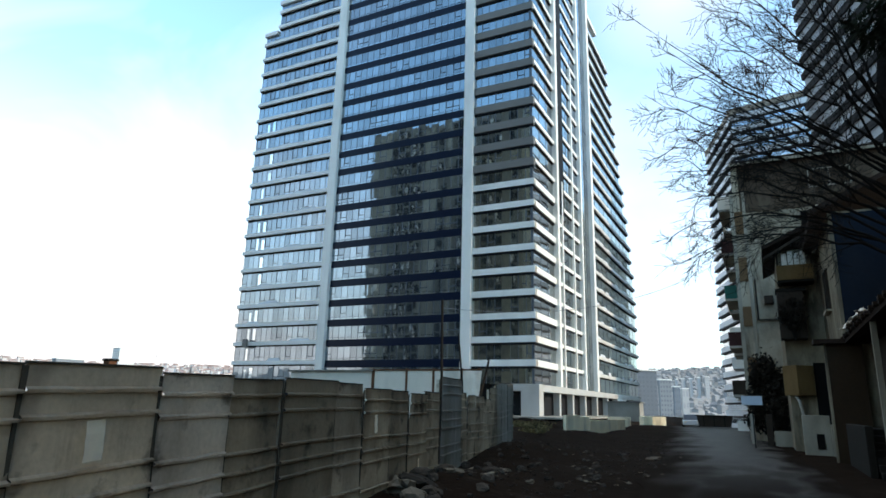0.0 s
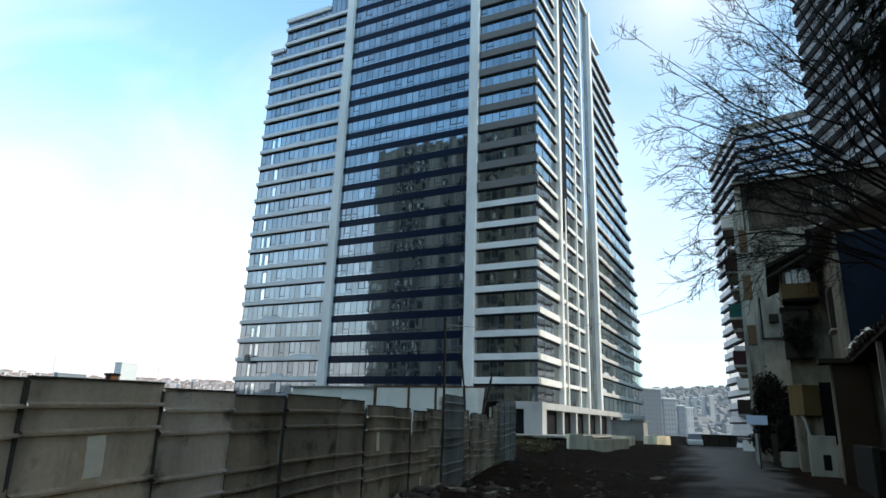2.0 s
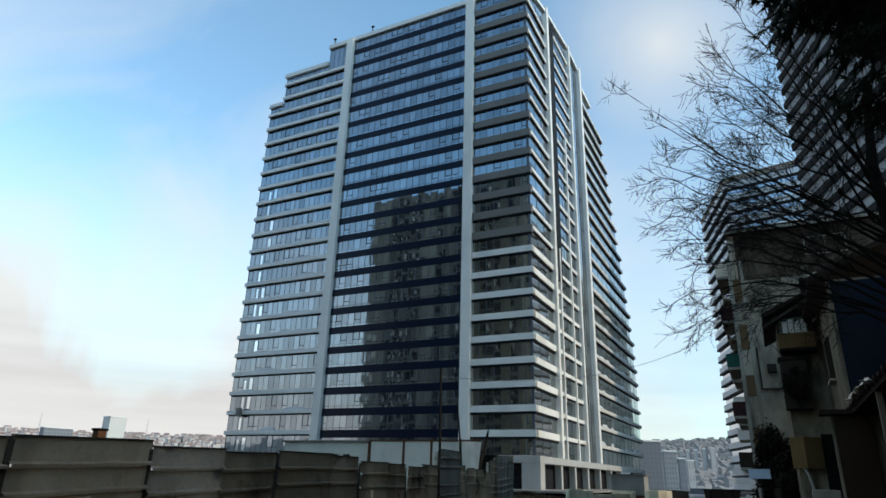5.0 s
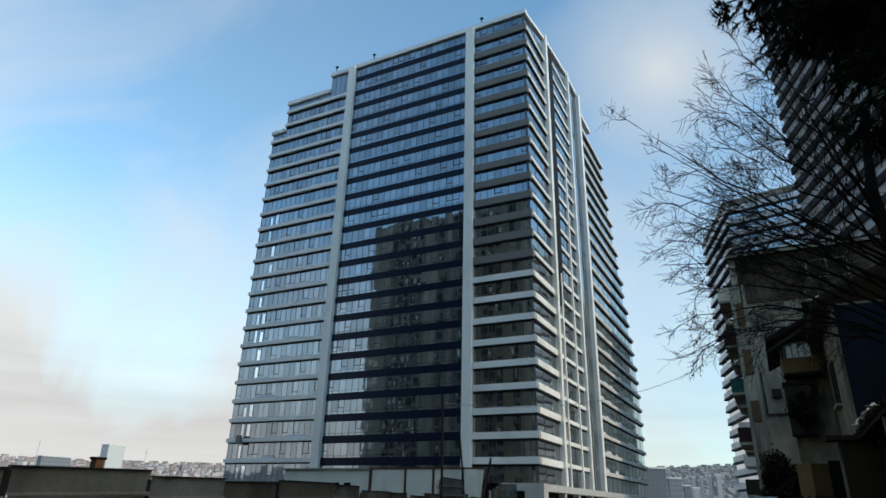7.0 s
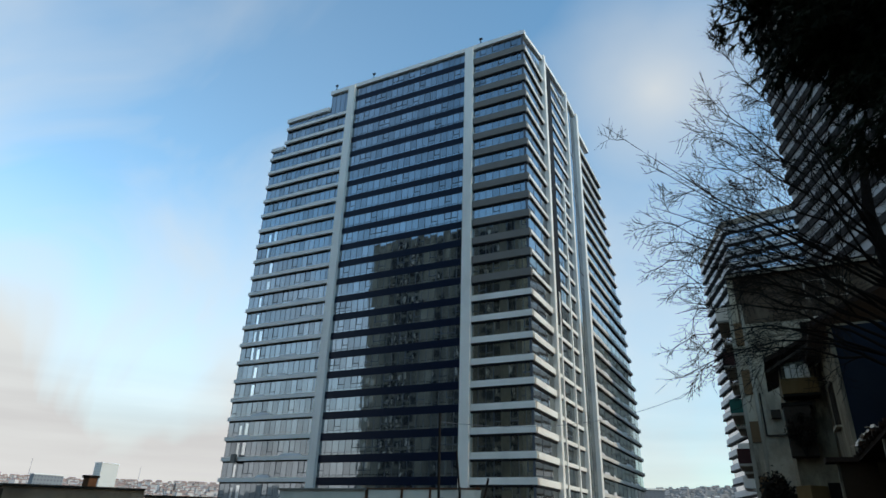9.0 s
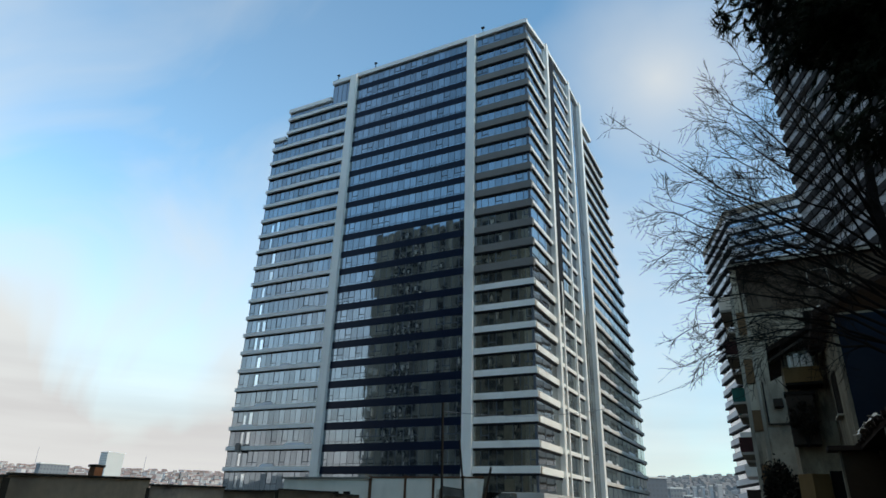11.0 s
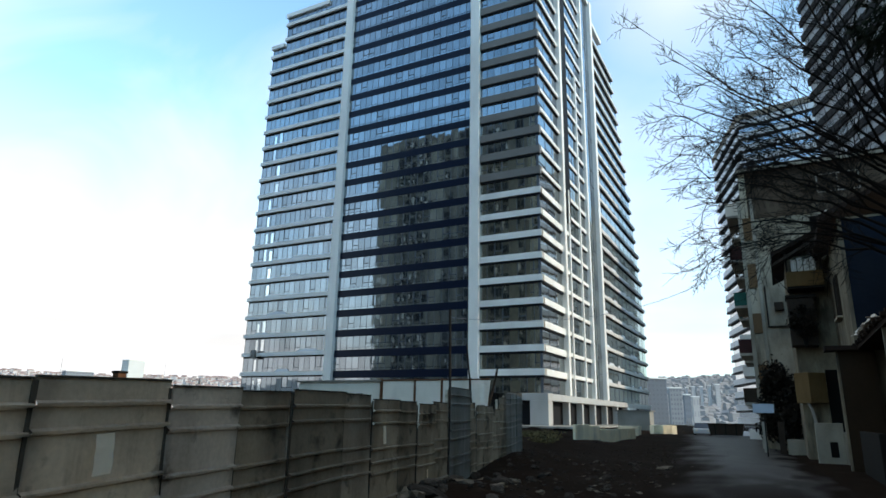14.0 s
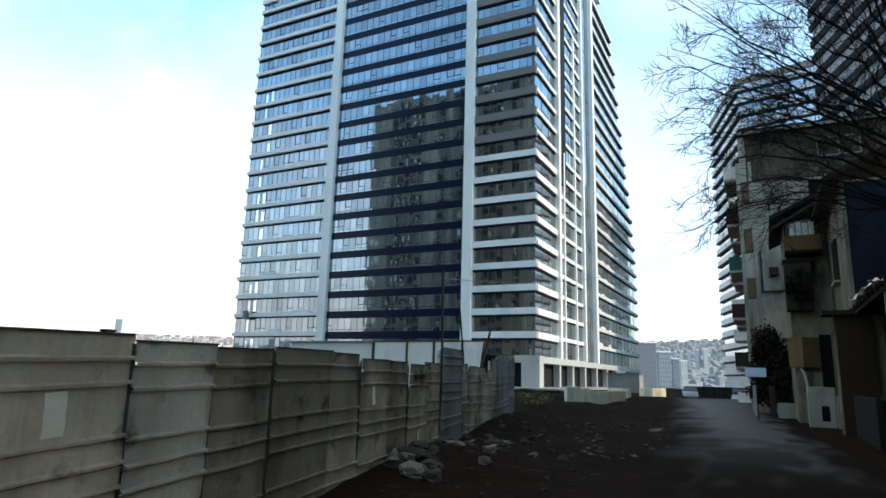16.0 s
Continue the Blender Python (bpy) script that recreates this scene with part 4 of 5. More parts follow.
bal = box_part("balcony", (0.85, 5.7, 7.62), (2.35, 6.8, 7.76), M_DARKCONC, nh)
box_part("balcony_front", (0.85, 5.66, 7.72), (2.35, 5.74, 8.42), M_OCHRE, bal, "ochre painted balcony front", 0.01)
box_part("balcony_side", (0.85, 5.74, 7.72), (0.92, 6.8, 8.42), M_OCHRE, bal, "ochre painted balcony side", 0.01)
for x in (0.9, 2.3):
    box_part("post", (x - 0.04, 5.7, 8.42), (x + 0.04, 5.78, 9.3), M_DARKWOOD, bal)
bm = bmesh.new()
pts = [(0.35, 5.2, 8.65), (2.2, 5.2, 9.75), (2.2, 6.9, 9.95), (0.35, 6.9, 8.85)]
vs = [bm.verts.new(p) for p in pts] + [bm.verts.new((x, y, z + 0.12)) for x, y, z in pts]
for q in ((0, 1, 2, 3), (7, 6, 5, 4), (0, 4, 5, 1), (1, 5, 6, 2), (2, 6, 7, 3), (3, 7, 4, 0)):
    bm.faces.new([vs[i] for i in q])
part("canopy", bm, M_DARKWOOD, nh)
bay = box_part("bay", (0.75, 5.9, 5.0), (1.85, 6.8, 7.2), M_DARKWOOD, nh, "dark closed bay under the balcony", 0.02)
box_part("beam", (0.7, 5.85, 7.2), (1.95, 6.8, 7.35), M_DARKCONC, bay)
ob = box_part("ochre_box", (-0.45, -0.45, 2.45), (0.45, 0.45, 3.8), M_OCHRE, nh, "ochre wooden box on the wall", 0.015, pose(1.3, 6.5, 0, 0, 0, 38))
pipe = bmesh.new()
limb_path = [(1.1, 6.2, 2.45), (1.22, 6.1, 2.2), (1.35, 6.05, 1.4), (1.42, 6.0, 0.2)]
for p, q in zip(limb_path, limb_path[1:]):
    d = Vector(q) - Vector(p)
    bmesh.ops.create_cone(pipe, segments=8, radius1=0.06, radius2=0.06, depth=d.length * 1.05, cap_ends=True, matrix=Matrix.Translation((Vector(p) + Vector(q)) / 2) @ d.to_track_quat("Z", "Y").to_matrix().to_4x4())
part("drain_pipe", pipe, M_CONC, nh)
box_part("doorway", (1.96, 6.72, 0.9), (2.42, 6.82, 3.95), M_OPEN, nh)
for x in (1.88, 2.42):
    box_part("door_jamb", (x, 6.66, 0.9), (x + 0.07, 6.8, 4.05), M_BEIGE, nh)
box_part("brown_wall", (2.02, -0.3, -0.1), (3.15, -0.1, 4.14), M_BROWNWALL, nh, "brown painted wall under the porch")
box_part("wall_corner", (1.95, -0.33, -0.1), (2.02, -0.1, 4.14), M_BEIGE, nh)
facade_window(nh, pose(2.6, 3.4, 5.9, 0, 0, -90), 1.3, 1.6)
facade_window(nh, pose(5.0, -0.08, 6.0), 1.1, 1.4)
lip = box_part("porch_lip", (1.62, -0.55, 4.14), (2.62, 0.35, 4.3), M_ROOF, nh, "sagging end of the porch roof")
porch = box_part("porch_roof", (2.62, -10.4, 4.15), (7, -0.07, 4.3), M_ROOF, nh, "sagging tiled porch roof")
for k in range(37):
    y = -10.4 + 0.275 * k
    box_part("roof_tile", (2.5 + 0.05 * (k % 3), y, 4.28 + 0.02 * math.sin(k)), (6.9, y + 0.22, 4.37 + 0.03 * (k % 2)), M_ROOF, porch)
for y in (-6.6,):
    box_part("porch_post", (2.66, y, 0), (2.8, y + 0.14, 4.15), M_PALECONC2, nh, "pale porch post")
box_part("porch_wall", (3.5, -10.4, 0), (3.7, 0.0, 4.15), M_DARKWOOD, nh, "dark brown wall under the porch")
box_part("doorway", (3.44, -6.2, 1.25), (3.52, -5.1, 3.5), M_OPEN, nh)

heap = thing("cloth_heap", "crumpled pale plastic sheet along the porch roof's edge", "sheet", pose(2.72, 23.0, 4.4))
bm = bmesh.new()
r = bmesh.ops.create_grid(bm, x_segments=10, y_segments=40, size=0.5)
for v in r["verts"]:
    u, w = v.co.x, v.co.y
    ragged = 0.75 + 0.5 * noise.noise((w * 9, 1.0, 2.0))
    v.co = Vector((u * 0.75 * ragged, w * 4.6, 0.06 + 0.3 * abs(noise.noise((u * 4, w * 14, 2))) * (1 - abs(u)) + 0.05 * noise.noise((u * 9, w * 40, 5))))
bmesh.ops.solidify(bm, geom=bm.faces[:], thickness=0.01)
part("sheet", bm, M_HUT, heap)
wash = thing("laundry", "white laundry hanging over the ochre balcony", "laundry", pose(1.2, 32.95, 8.4))
for k in range(4):
    bm = bmesh.new()
    r = bmesh.ops.create_grid(bm, x_segments=5, y_segments=6, size=0.5)
    for v in r["verts"]:
        v.co = Vector((0.26 * k + v.co.x * 0.22, 0.05 * noise.noise((v.co.x * 3, v.co.y * 3, k)), 0.3 + v.co.y * (0.6 + 0.15 * (k % 2))))
    bmesh.ops.solidify(bm, geom=bm.faces[:], thickness=0.006)
    part("cloth", bm, M_HUT, wash)

wash = thing("laundry", "white laundry hung out high on the apartment house", "laundry", pose(3.75, 43.75, 13.4))
for k in range(3):
    bm = bmesh.new()
    r = bmesh.ops.create_grid(bm, x_segments=5, y_segments=6, size=0.5)
    for v in r["verts"]:
        v.co = Vector((0.24 * k + v.co.x * 0.2, 0.05 * noise.noise((v.co.x * 3, v.co.y * 3, k + 7)), 0.5 - 0.12 * (k % 2) + v.co.y * (1.0 - 0.25 * k)))
    bmesh.ops.solidify(bm, geom=bm.faces[:], thickness=0.006)
    part("cloth", bm, M_HUT, wash)

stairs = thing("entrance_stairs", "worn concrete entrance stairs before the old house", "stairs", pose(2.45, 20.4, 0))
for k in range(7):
    box_part("step", (0.0, 0.3 * k, 0), (1.05, 5.5, 0.18 * (k + 1)), M_DARKCONC, stairs, "", 0.015)
box_part("cheek_wall", (-0.2, 0.6, 0), (-0.01, 5.5, 1.35), M_DARKCONC, stairs, "", 0.02)

pw = thing("garden_wall", "low whitewashed garden wall with a dark hatch", "wall", pose(0, 31, -0.1))
box_part("wall_section", (1.15, 0, 0), (2.15, 0.3, 1.7), M_PALECONC2, pw, "", 0.02)
box_part("wall_section", (2.15, -0.3, 0), (2.65, 0.0, 1.35), M_PALECONC2, pw, "", 0.02)
box_part("hatch", (1.62, -0.03, 0.35), (1.9, 0.02, 0.95), M_OPEN, pw)
pw = thing("garden_wall", "low pale garden wall by the apartment house", "wall", pose(0, 38, -0.1))
box_part("wall_section", (0.1, 0, 0), (1.15, 0.25, 0.85), M_PALECONC2, pw, "", 0.02)
box_part("gate_post", (-0.25, -0.05, 0), (0.05, 0.25, 1.7), M_DARKWOOD, pw, "", 0.02)
box_part("gate_post", (-1.0, 0.4, 0), (-0.8, 0.6, 1.7), M_CONC, pw, "", 0.02)

# unseen plain house row behind the camera, added to keep sun off street and fence
row = thing("shade_house_row", "unseen plain house row added to shade the street", "house", pose(6.2, -36, 0))
box_part("wall", (0, 0, -1), (8, 53.0, 11), M_PLASTER, row)
box_part("roof", (-0.5, -0.4, 11), (8.4, 53.2, 11.3), M_ROOF, row)

# street sign
sg = thing("street_sign", "small pale blue sign board on a thin post", "sign", pose(-0.75, 34, 0))
box_part("board", (-0.45, -0.02, 2.0), (0.45, 0.02, 2.42), M_SIGNBLUE, sg)
bm = bmesh.new()
bmesh.ops.create_cone(bm, segments=10, radius1=0.03, radius2=0.03, depth=2.4, matrix=Matrix.Translation((0, 0.05, 1.2)), cap_ends=True)
part("post", bm, M_DARKCONC, sg)


# ---- striped towers ----
def striped(name, label, corner, az_left, len_left, az_right, len_right, top, storey, thick, rail, material, glass):
    """A tower with open balcony slabs all round; two faces set by their directions."""
    th = thing(name, label, "building", Matrix.Translation((*corner, 0)))
    dl = Vector((-math.sin(radians(az_left)), math.cos(radians(az_left)), 0))
    dr = Vector((-math.sin(radians(az_right)), math.cos(radians(az_right)), 0))
    foot = [Vector((0, 0, 0)), dr * len_right, dr * len_right + dl * len_left, dl * len_left]
    mid = sum(foot, Vector()) / 4

    def prism(grow, z0, z1):
        bm = bmesh.new()
        ring = [mid + (p - mid) * grow for p in foot]
        lo = [bm.verts.new((p.x, p.y, z0)) for p in ring]
        hi = [bm.verts.new((p.x, p.y, z1)) for p in ring]
        bm.faces.new(lo[::-1])
        bm.faces.new(hi)
        for i in range(4):
            j = (i + 1) % 4
            bm.faces.new((lo[i], lo[j], hi[j], hi[i]))
        return bm

    part("core", prism(0.985 if not rail else 0.965, -10, top - 0.3), glass, th)
    k, z = 0, top
    while z > -4:
        part("balcony_slab", prism(1.0, z - (thick if k or not rail else 1.3), z), material if k or not rail else M_BLOCKTOP, th)
        if k and rail:
            part("railing", prism(0.994, z, z + rail), M_RAIL, th, "pale balcony railing")
        z -= storey
        k += 1
    return th


M_BLOCKTOP = mat("beige_parapet", (0.3, 0.265, 0.22), 0.85, 0, 0.25, 0.3, 4, 0.1)
M_RAIL = mat("pale_railing", (0.72, 0.74, 0.77), 0.5, 0, 0.2, 0.3, 4, 0.05)
M_TOWERWALL = mat("pale_tower_wall", (0.36, 0.375, 0.4), 0.6, 0, 0.3, 0.3, 4, 0.05)
M_DKGLASS = glass_mat("dark_balcony_glass", (0.52, 0.56, 0.62), 0.12, 0.1, False)
striped("striped_tower", "high-rise with dark balcony slabs behind the old houses", (-2.4, 148), 16.5, 26, -103, 34, 70.0, 3.0, 0.42, 1.3, M_SLAB, M_DKGLASS)
striped("striped_tower", "near high-rise with dark slanting balcony slabs", (6.0, 70.0), -160, 40, -70, 26, 82.0, 1.75, 0.75, 0.0, M_SLAB, M_TOWERWALL)

# the slab block across the site that the tower's glass mirrors, and an unseen one down the street added for its side
# glass
M_BLOCK = mat("dark_block_wall", (0.2, 0.178, 0.135), 0.9, 0, 0.3, 0.1, 2, 0.1)
M_BLOCKGREY = mat("grey_green_plaster", (0.4, 0.425, 0.39), 0.9, 0, 0.2, 0.1, 2, 0.1)
M_BLOCKLIGHT = mat("block_balcony_wall", (0.78, 0.72, 0.6), 0.9, 0, 0.3, 0.2, 2, 0.1)
blk = thing("slab_block", "wide dark residential slab block across the site", "building", pose(-117, 0, 0))
box_part("wall", (0, -22, -2), (74, 0, 94), M_BLOCK, blk)
box_part("roof_house", (8, -14, 94), (20, -3, 96.5), M_BLOCK, blk)
brng = random.Random(8)
M_BLOCKPALE = mat("olive_plaster", (0.36, 0.32, 0.24), 0.9, 0, 0.3, 0.15, 2, 0.1, (0.14, 0.12, 0.08), 0.6)
for x0, x1 in ((0.4, 7.4), (20.6, 25.0), (29.5, 31.2), (55.0, 61.0)):
    box_part("wall_strip", (x0, 0, 0), (x1, 0.5, 92.5), M_BLOCKPALE, blk, "paler olive plaster strip")
for k in range(28):
    z = 3.3 * k + 1.2
    box_part("floor_band", (7.5, 0, z - 1.1), (20.5, 0.35, z - 0.75), M_BLOCKPALE, blk)
    for x0, w in ((8.2, 1.5), (10.6, 1.1), (12.5, 1.8), (15.2, 1.2), (17.2, 2.4), (26.2, 1.6), (33.0, 2.2), (36.4, 1.5), (42.0, 3.0), (45.8, 2.6), (49.2, 3.2), (53.0, 1.6), (57.4, 1.4), (62.5, 2.0)):
        if brng.random() < 0.82:
            h = brng.uniform(1.7, 2.8)
            box_part("window", (x0, 0, z), (x0 + w, 0.56, z + h), M_OPEN, blk)
            if brng.random() < (0.75 if x0 < 20 else 0.3):
                cx = x0 + brng.uniform(0, w - 0.5)
                box_part("curtain", (cx, 0.5, z), (cx + brng.uniform(0.35, 0.8), 0.62, z + h * brng.uniform(0.6, 1)), M_BLOCKLIGHT, blk)
    # pale boxes on every second floor stand in for balcony lights
    if k % 2 and k < 15:
        box_part("laundry", (1.6, 0.5, z), (3.2, 0.8, z + 2.0), M_BLOCKLIGHT, blk, "pale box standing in for a balcony light")
# hidden from view, added only as a reflection for the street-side glass
blk = thing("slab_block", "unseen long residential block added for the tower's glass to mirror", "building", pose(3, 182, 0))
box_part("wall", (0, 0, -20), (26, 150, 80), M_BLOCKGREY, blk)
for k in range(24):
    z = 3.3 * k
    for y0 in range(2, 150, 15):
        if brng.random() < 0.6:
            box_part("balcony", (-1.2, y0, z), (0, y0 + brng.choice((7, 9, 11)), z + 1.0), M_BLOCKGREY, blk)

# ---- trees ----
def limb(bm, path, radii, seg=6):
    rings = []
    for i, p in enumerate(path):
        d = (path[min(i + 1, len(path) - 1)] - path[max(i - 1, 0)]).normalized()
        u = d.orthogonal().normalized()
        w = d.cross(u)
        rings.append([bm.verts.new(p + radii[i] * (u * math.cos(2 * math.pi * k / seg) + w * math.sin(2 * math.pi * k / seg))) for k in range(seg)])
    for r0, r1 in zip(rings, rings[1:]):
        for k in range(seg):
            j = (k + 1) % seg
            bm.faces.new((r0[k], r0[j], r1[j], r1[k]))


def grow(bm, start, direction, length, radius, depth, rng, droop=0.02):
    """A bent limb that throws off thinner ones."""
    steps = 6 if depth > 1 else 4
    path, p, d = [start.copy()], start.copy(), direction.normalized()
    radii = [radius]
    for i in range(steps):
        d = (d + Vector((rng.gauss(0, 0.13), rng.gauss(0, 0.13), rng.gauss(0, 0.12) - (droop if depth else -0.07)))).normalized()
        p = p + d * length / steps
        path.append(p.copy())
        radii.append(max(0.0048, radius * (1 - 0.75 * (i + 1) / steps)))
    limb(bm, path, radii, 6 if depth > 2 else 4 if depth > 1 else 3)
    if depth == 0:
        return
    count = {4: 9, 3: 8, 2: 6, 1: 4}[depth]
    for i in range(count):
        f = 0.25 + 0.75 * (i + rng.random()) / count
        k = min(steps - 1, int(f * steps))
        q = path[k].lerp(path[k + 1], f * steps - k) if k < steps else path[-1]
        side = d.cross(Vector((rng.gauss(0, 1), rng.gauss(0, 1), rng.gauss(0, 1)))).normalized()
        nd = (d * rng.uniform(0.7, 1.1) + side * rng.uniform(0.35, 0.85)).normalized()
        grow(bm, q, nd, length * rng.uniform(0.45, 0.85), radii[k] * 0.7, depth - 1, rng, droop)


def steer(bm, a, b, sag, radius, depth, rng, kids):
    """A limb that arches from a to b and carries twigs."""
    n = 9
    path, radii = [], []
    for i in range(n + 1):
        f = i / n
        p = a.lerp(b, f) + Vector((rng.gauss(0, 0.06), rng.gauss(0, 0.06), sag * math.sin(math.pi * f) + rng.gauss(0, 0.05)))
        path.append(p)
        radii.append(max(0.006, radius * (1 - 0.85 * f)))
    limb(bm, path, radii, 6)
    for i in range(kids):
        f = 0.18 + 0.8 * (i + rng.random()) / kids
        k = min(n - 1, int(f * n))
        q = path[k].lerp(path[k + 1], f * n - k)
        d = (path[k + 1] - path[k]).normalized()
        side = d.cross(Vector((rng.gauss(0, 1), rng.gauss(0, 1), rng.gauss(0, 1)))).normalized()
        grow(bm, q, d * rng.uniform(0.7, 1.1) + side * rng.uniform(0.4, 0.85), rng.uniform(0.75, 1.4) * (1.2 - 0.75 * f), max(0.012, radii[k] * 0.55), depth, rng, 0.03)


def spot(az, el, dist):
    """The place that far from the eye, along that bearing and height."""
    return Vector((-dist * math.sin(radians(az)), dist * math.cos(radians(az)), EYE + dist * math.tan(radians(el))))


TREE = Vector((2.75, 14.5, 0))
tree = thing("bare_tree", "bare winter tree with a web of fine dark twigs", "tree", Matrix.Translation(TREE))
bm = bmesh.new()
limb(bm, [Vector((0, 0, -0.3)), Vector((-0.1, 0, 2)), Vector((0.1, 0.1, 4)), Vector((0.0, 0, 6)), Vector((-0.1, 0.1, 8)), Vector((0.1, 0.1, 10))], [0.26, 0.22, 0.19, 0.16, 0.12, 0.05], 10)
part("trunk", bm, M_BARK, tree, smooth=True)
rng = random.Random(11)
# start height on the trunk, bearing, height and distance of the tip, sag
REACHES = [
    (6.4, 10.3, 34.1, 13.4, -0.2), (6.2, 5.6, 30.2, 13.2, -0.1), (5.8, 6.8, 27.2, 13.4, 0.2), (5.7, 7.4, 25.8, 13.8, 0.25), (5.4, 6.4, 24.2, 13.6, 0.3),
    (5.2, 6.4, 22.4, 14.0, 0.35), (5.0, 6.8, 20.4, 14.2, 0.4), (4.8, 6.0, 18.0, 14.4, 0.5), (4.6, 6.2, 15.0, 14.4, 0.6), (4.5, 5.4, 12.6, 14.6, 0.7),
    (4.4, 4.2, 13.0, 15.0, 0.6), (7.0, 0.2, 35.2, 13.0, 0.2), (6.9, 1.0, 33.2, 12.6, 0.2), (7.4, -2.8, 36.6, 13.0, 0.2), (6.6, 1.4, 30.4, 13.0, 0.2),
    (7.8, -4.6, 35.8, 13.4, 0.2), (6.6, -5.8, 34.0, 12.5, 0.1), (6.0, -5.0, 29.5, 13.0, 0.2), (5.4, 2.6, 26.0, 15.5, 0.3), (5.0, 1.8, 20.0, 13.0, 0.4),
    (4.6, 2.6, 15.0, 13.5, 0.5), (6.2, 4.0, 28.2, 14.5, 0.2), (6.0, -1.0, 26.5, 13.0, 0.2), (5.6, 0.4, 23.5, 13.4, 0.3),
]
for z, az, el, dist, sag in REACHES:
    bm = bmesh.new()
    steer(bm, Vector((0, 0, z)), spot(az, el, dist) - TREE, sag, 0.034, 2, rng, 4 if az > 9 else 7)
    part("limb", bm, M_BARK, tree)

# dark pine whose boughs hang over the street
PINE = Vector((4.4, 8.2, 0))
pine = thing("pine_tree", "dark pine with drooping needle boughs over the street", "tree", Matrix.Translation(PINE))
bm = bmesh.new()
limb(bm, [Vector((0, 0, -0.3)), Vector((0.05, 0, 3)), Vector((0, 0.1, 7)), Vector((0, 0, 13))], [0.3, 0.26, 0.2, 0.08], 10)
part("trunk", bm, M_BARK, pine, smooth=True)
BOUGHS = [
    (7.8, -1.7, 40.5, 8.2), (8.4, -2.6, 42.0, 8.6), (7.4, -3.8, 38.5, 8.4), (6.8, -5.0, 36.0, 8.0), (9.0, -3.5, 44.5, 8.2), (9.6, -5.0, 46.0, 8.4), (8.0, -6.0, 41.0, 7.8),
    (7.0, -7.5, 36.0, 8.6), (8.6, -7.5, 42.0, 8.4), (9.4, -8.5, 47.0, 8.0), (7.6, -9.5, 38.0, 8.6),
    (6.6, -10.5, 33.5, 8.2), (5.6, -10.5, 27.5, 8.0), (8.8, -10.5, 43.0, 8.0), (10, -6.5, 48.0, 8.4), (8.2, -9.0, 40.0, 7.2), (7.8, -7.0, 38.0, 7.0), (9.2, -6.8, 44.0, 7.0),
    (6.4, -9.8, 29.5, 7.4), (10.4, -8.5, 49.0, 8.0), (10.4, -4.6, 49.0, 8.4),
    (8.2, -4.2, 42.5, 7.6), (8.8, -5.6, 44.0, 7.6), (8.4, -8.2, 43.5, 7.4), (9.8, -9.6, 46.0, 7.4), (7.2, -8.6, 38.5, 7.6), (9.2, -2.8, 46.0, 8.6), (7.6, -10.6, 40.5, 7.4), (9.6, -7.4, 47.0, 7.4), (6.8, -10.2, 35.5, 7.6),
    *((6.2 + 0.19 * k, -9.0 - 1.7 * (k * 0.618 % 1) * 3, 32.5 + 0.85 * k, 7.3 + 1.3 * (k * 0.382 % 1)) for k in range(22)),
]
for z, az, el, dist in BOUGHS:
    tip = spot(az, el, dist) - PINE
    root = Vector((0, 0, z))
    wood = bmesh.new()
    path = [root.lerp(tip, i / 8) + Vector((0, 0, 0.35 * math.sin(math.pi * i / 8))) for i in range(9)]
    limb(wood, path, [0.06 * (1 - 0.8 * i / 8) for i in range(9)], 5)
    bough = part("bough", wood, M_BARK, pine)
    v, f = [], []
    for _ in range(250):
        u = rng.uniform(0.12, 1.0)
        k = min(7, int(u * 8))
        c = path[k].lerp(path[k + 1], u * 8 - k) + Vector((rng.gauss(0, 0.2), rng.gauss(0, 0.22), rng.gauss(-0.06, 0.16))) * (1.15 - 0.5 * u)
        axis = ((tip - root).normalized() * 0.7 + Vector((rng.gauss(0, 0.5), rng.gauss(0, 0.5), rng.gauss(-0.45, 0.4)))).normalized()
        for _n in range(16):
            d = (axis + Vector((rng.gauss(0, 0.5), rng.gauss(0, 0.5), rng.gauss(0, 0.5)))).normalized()
            w = d.orthogonal().normalized() * 0.014
            q = c + axis * rng.uniform(-0.08, 0.08)
            k0 = len(v)
            ln = rng.uniform(0.12, 0.24)
            v.extend((tuple(q - w), tuple(q + w), tuple(q + d * ln)))
            f.append((k0, k0 + 1, k0 + 2))
    tagged(part("needles", joined((v, f), "needles", M_NEEDLE), None, bough), kind="stuff")


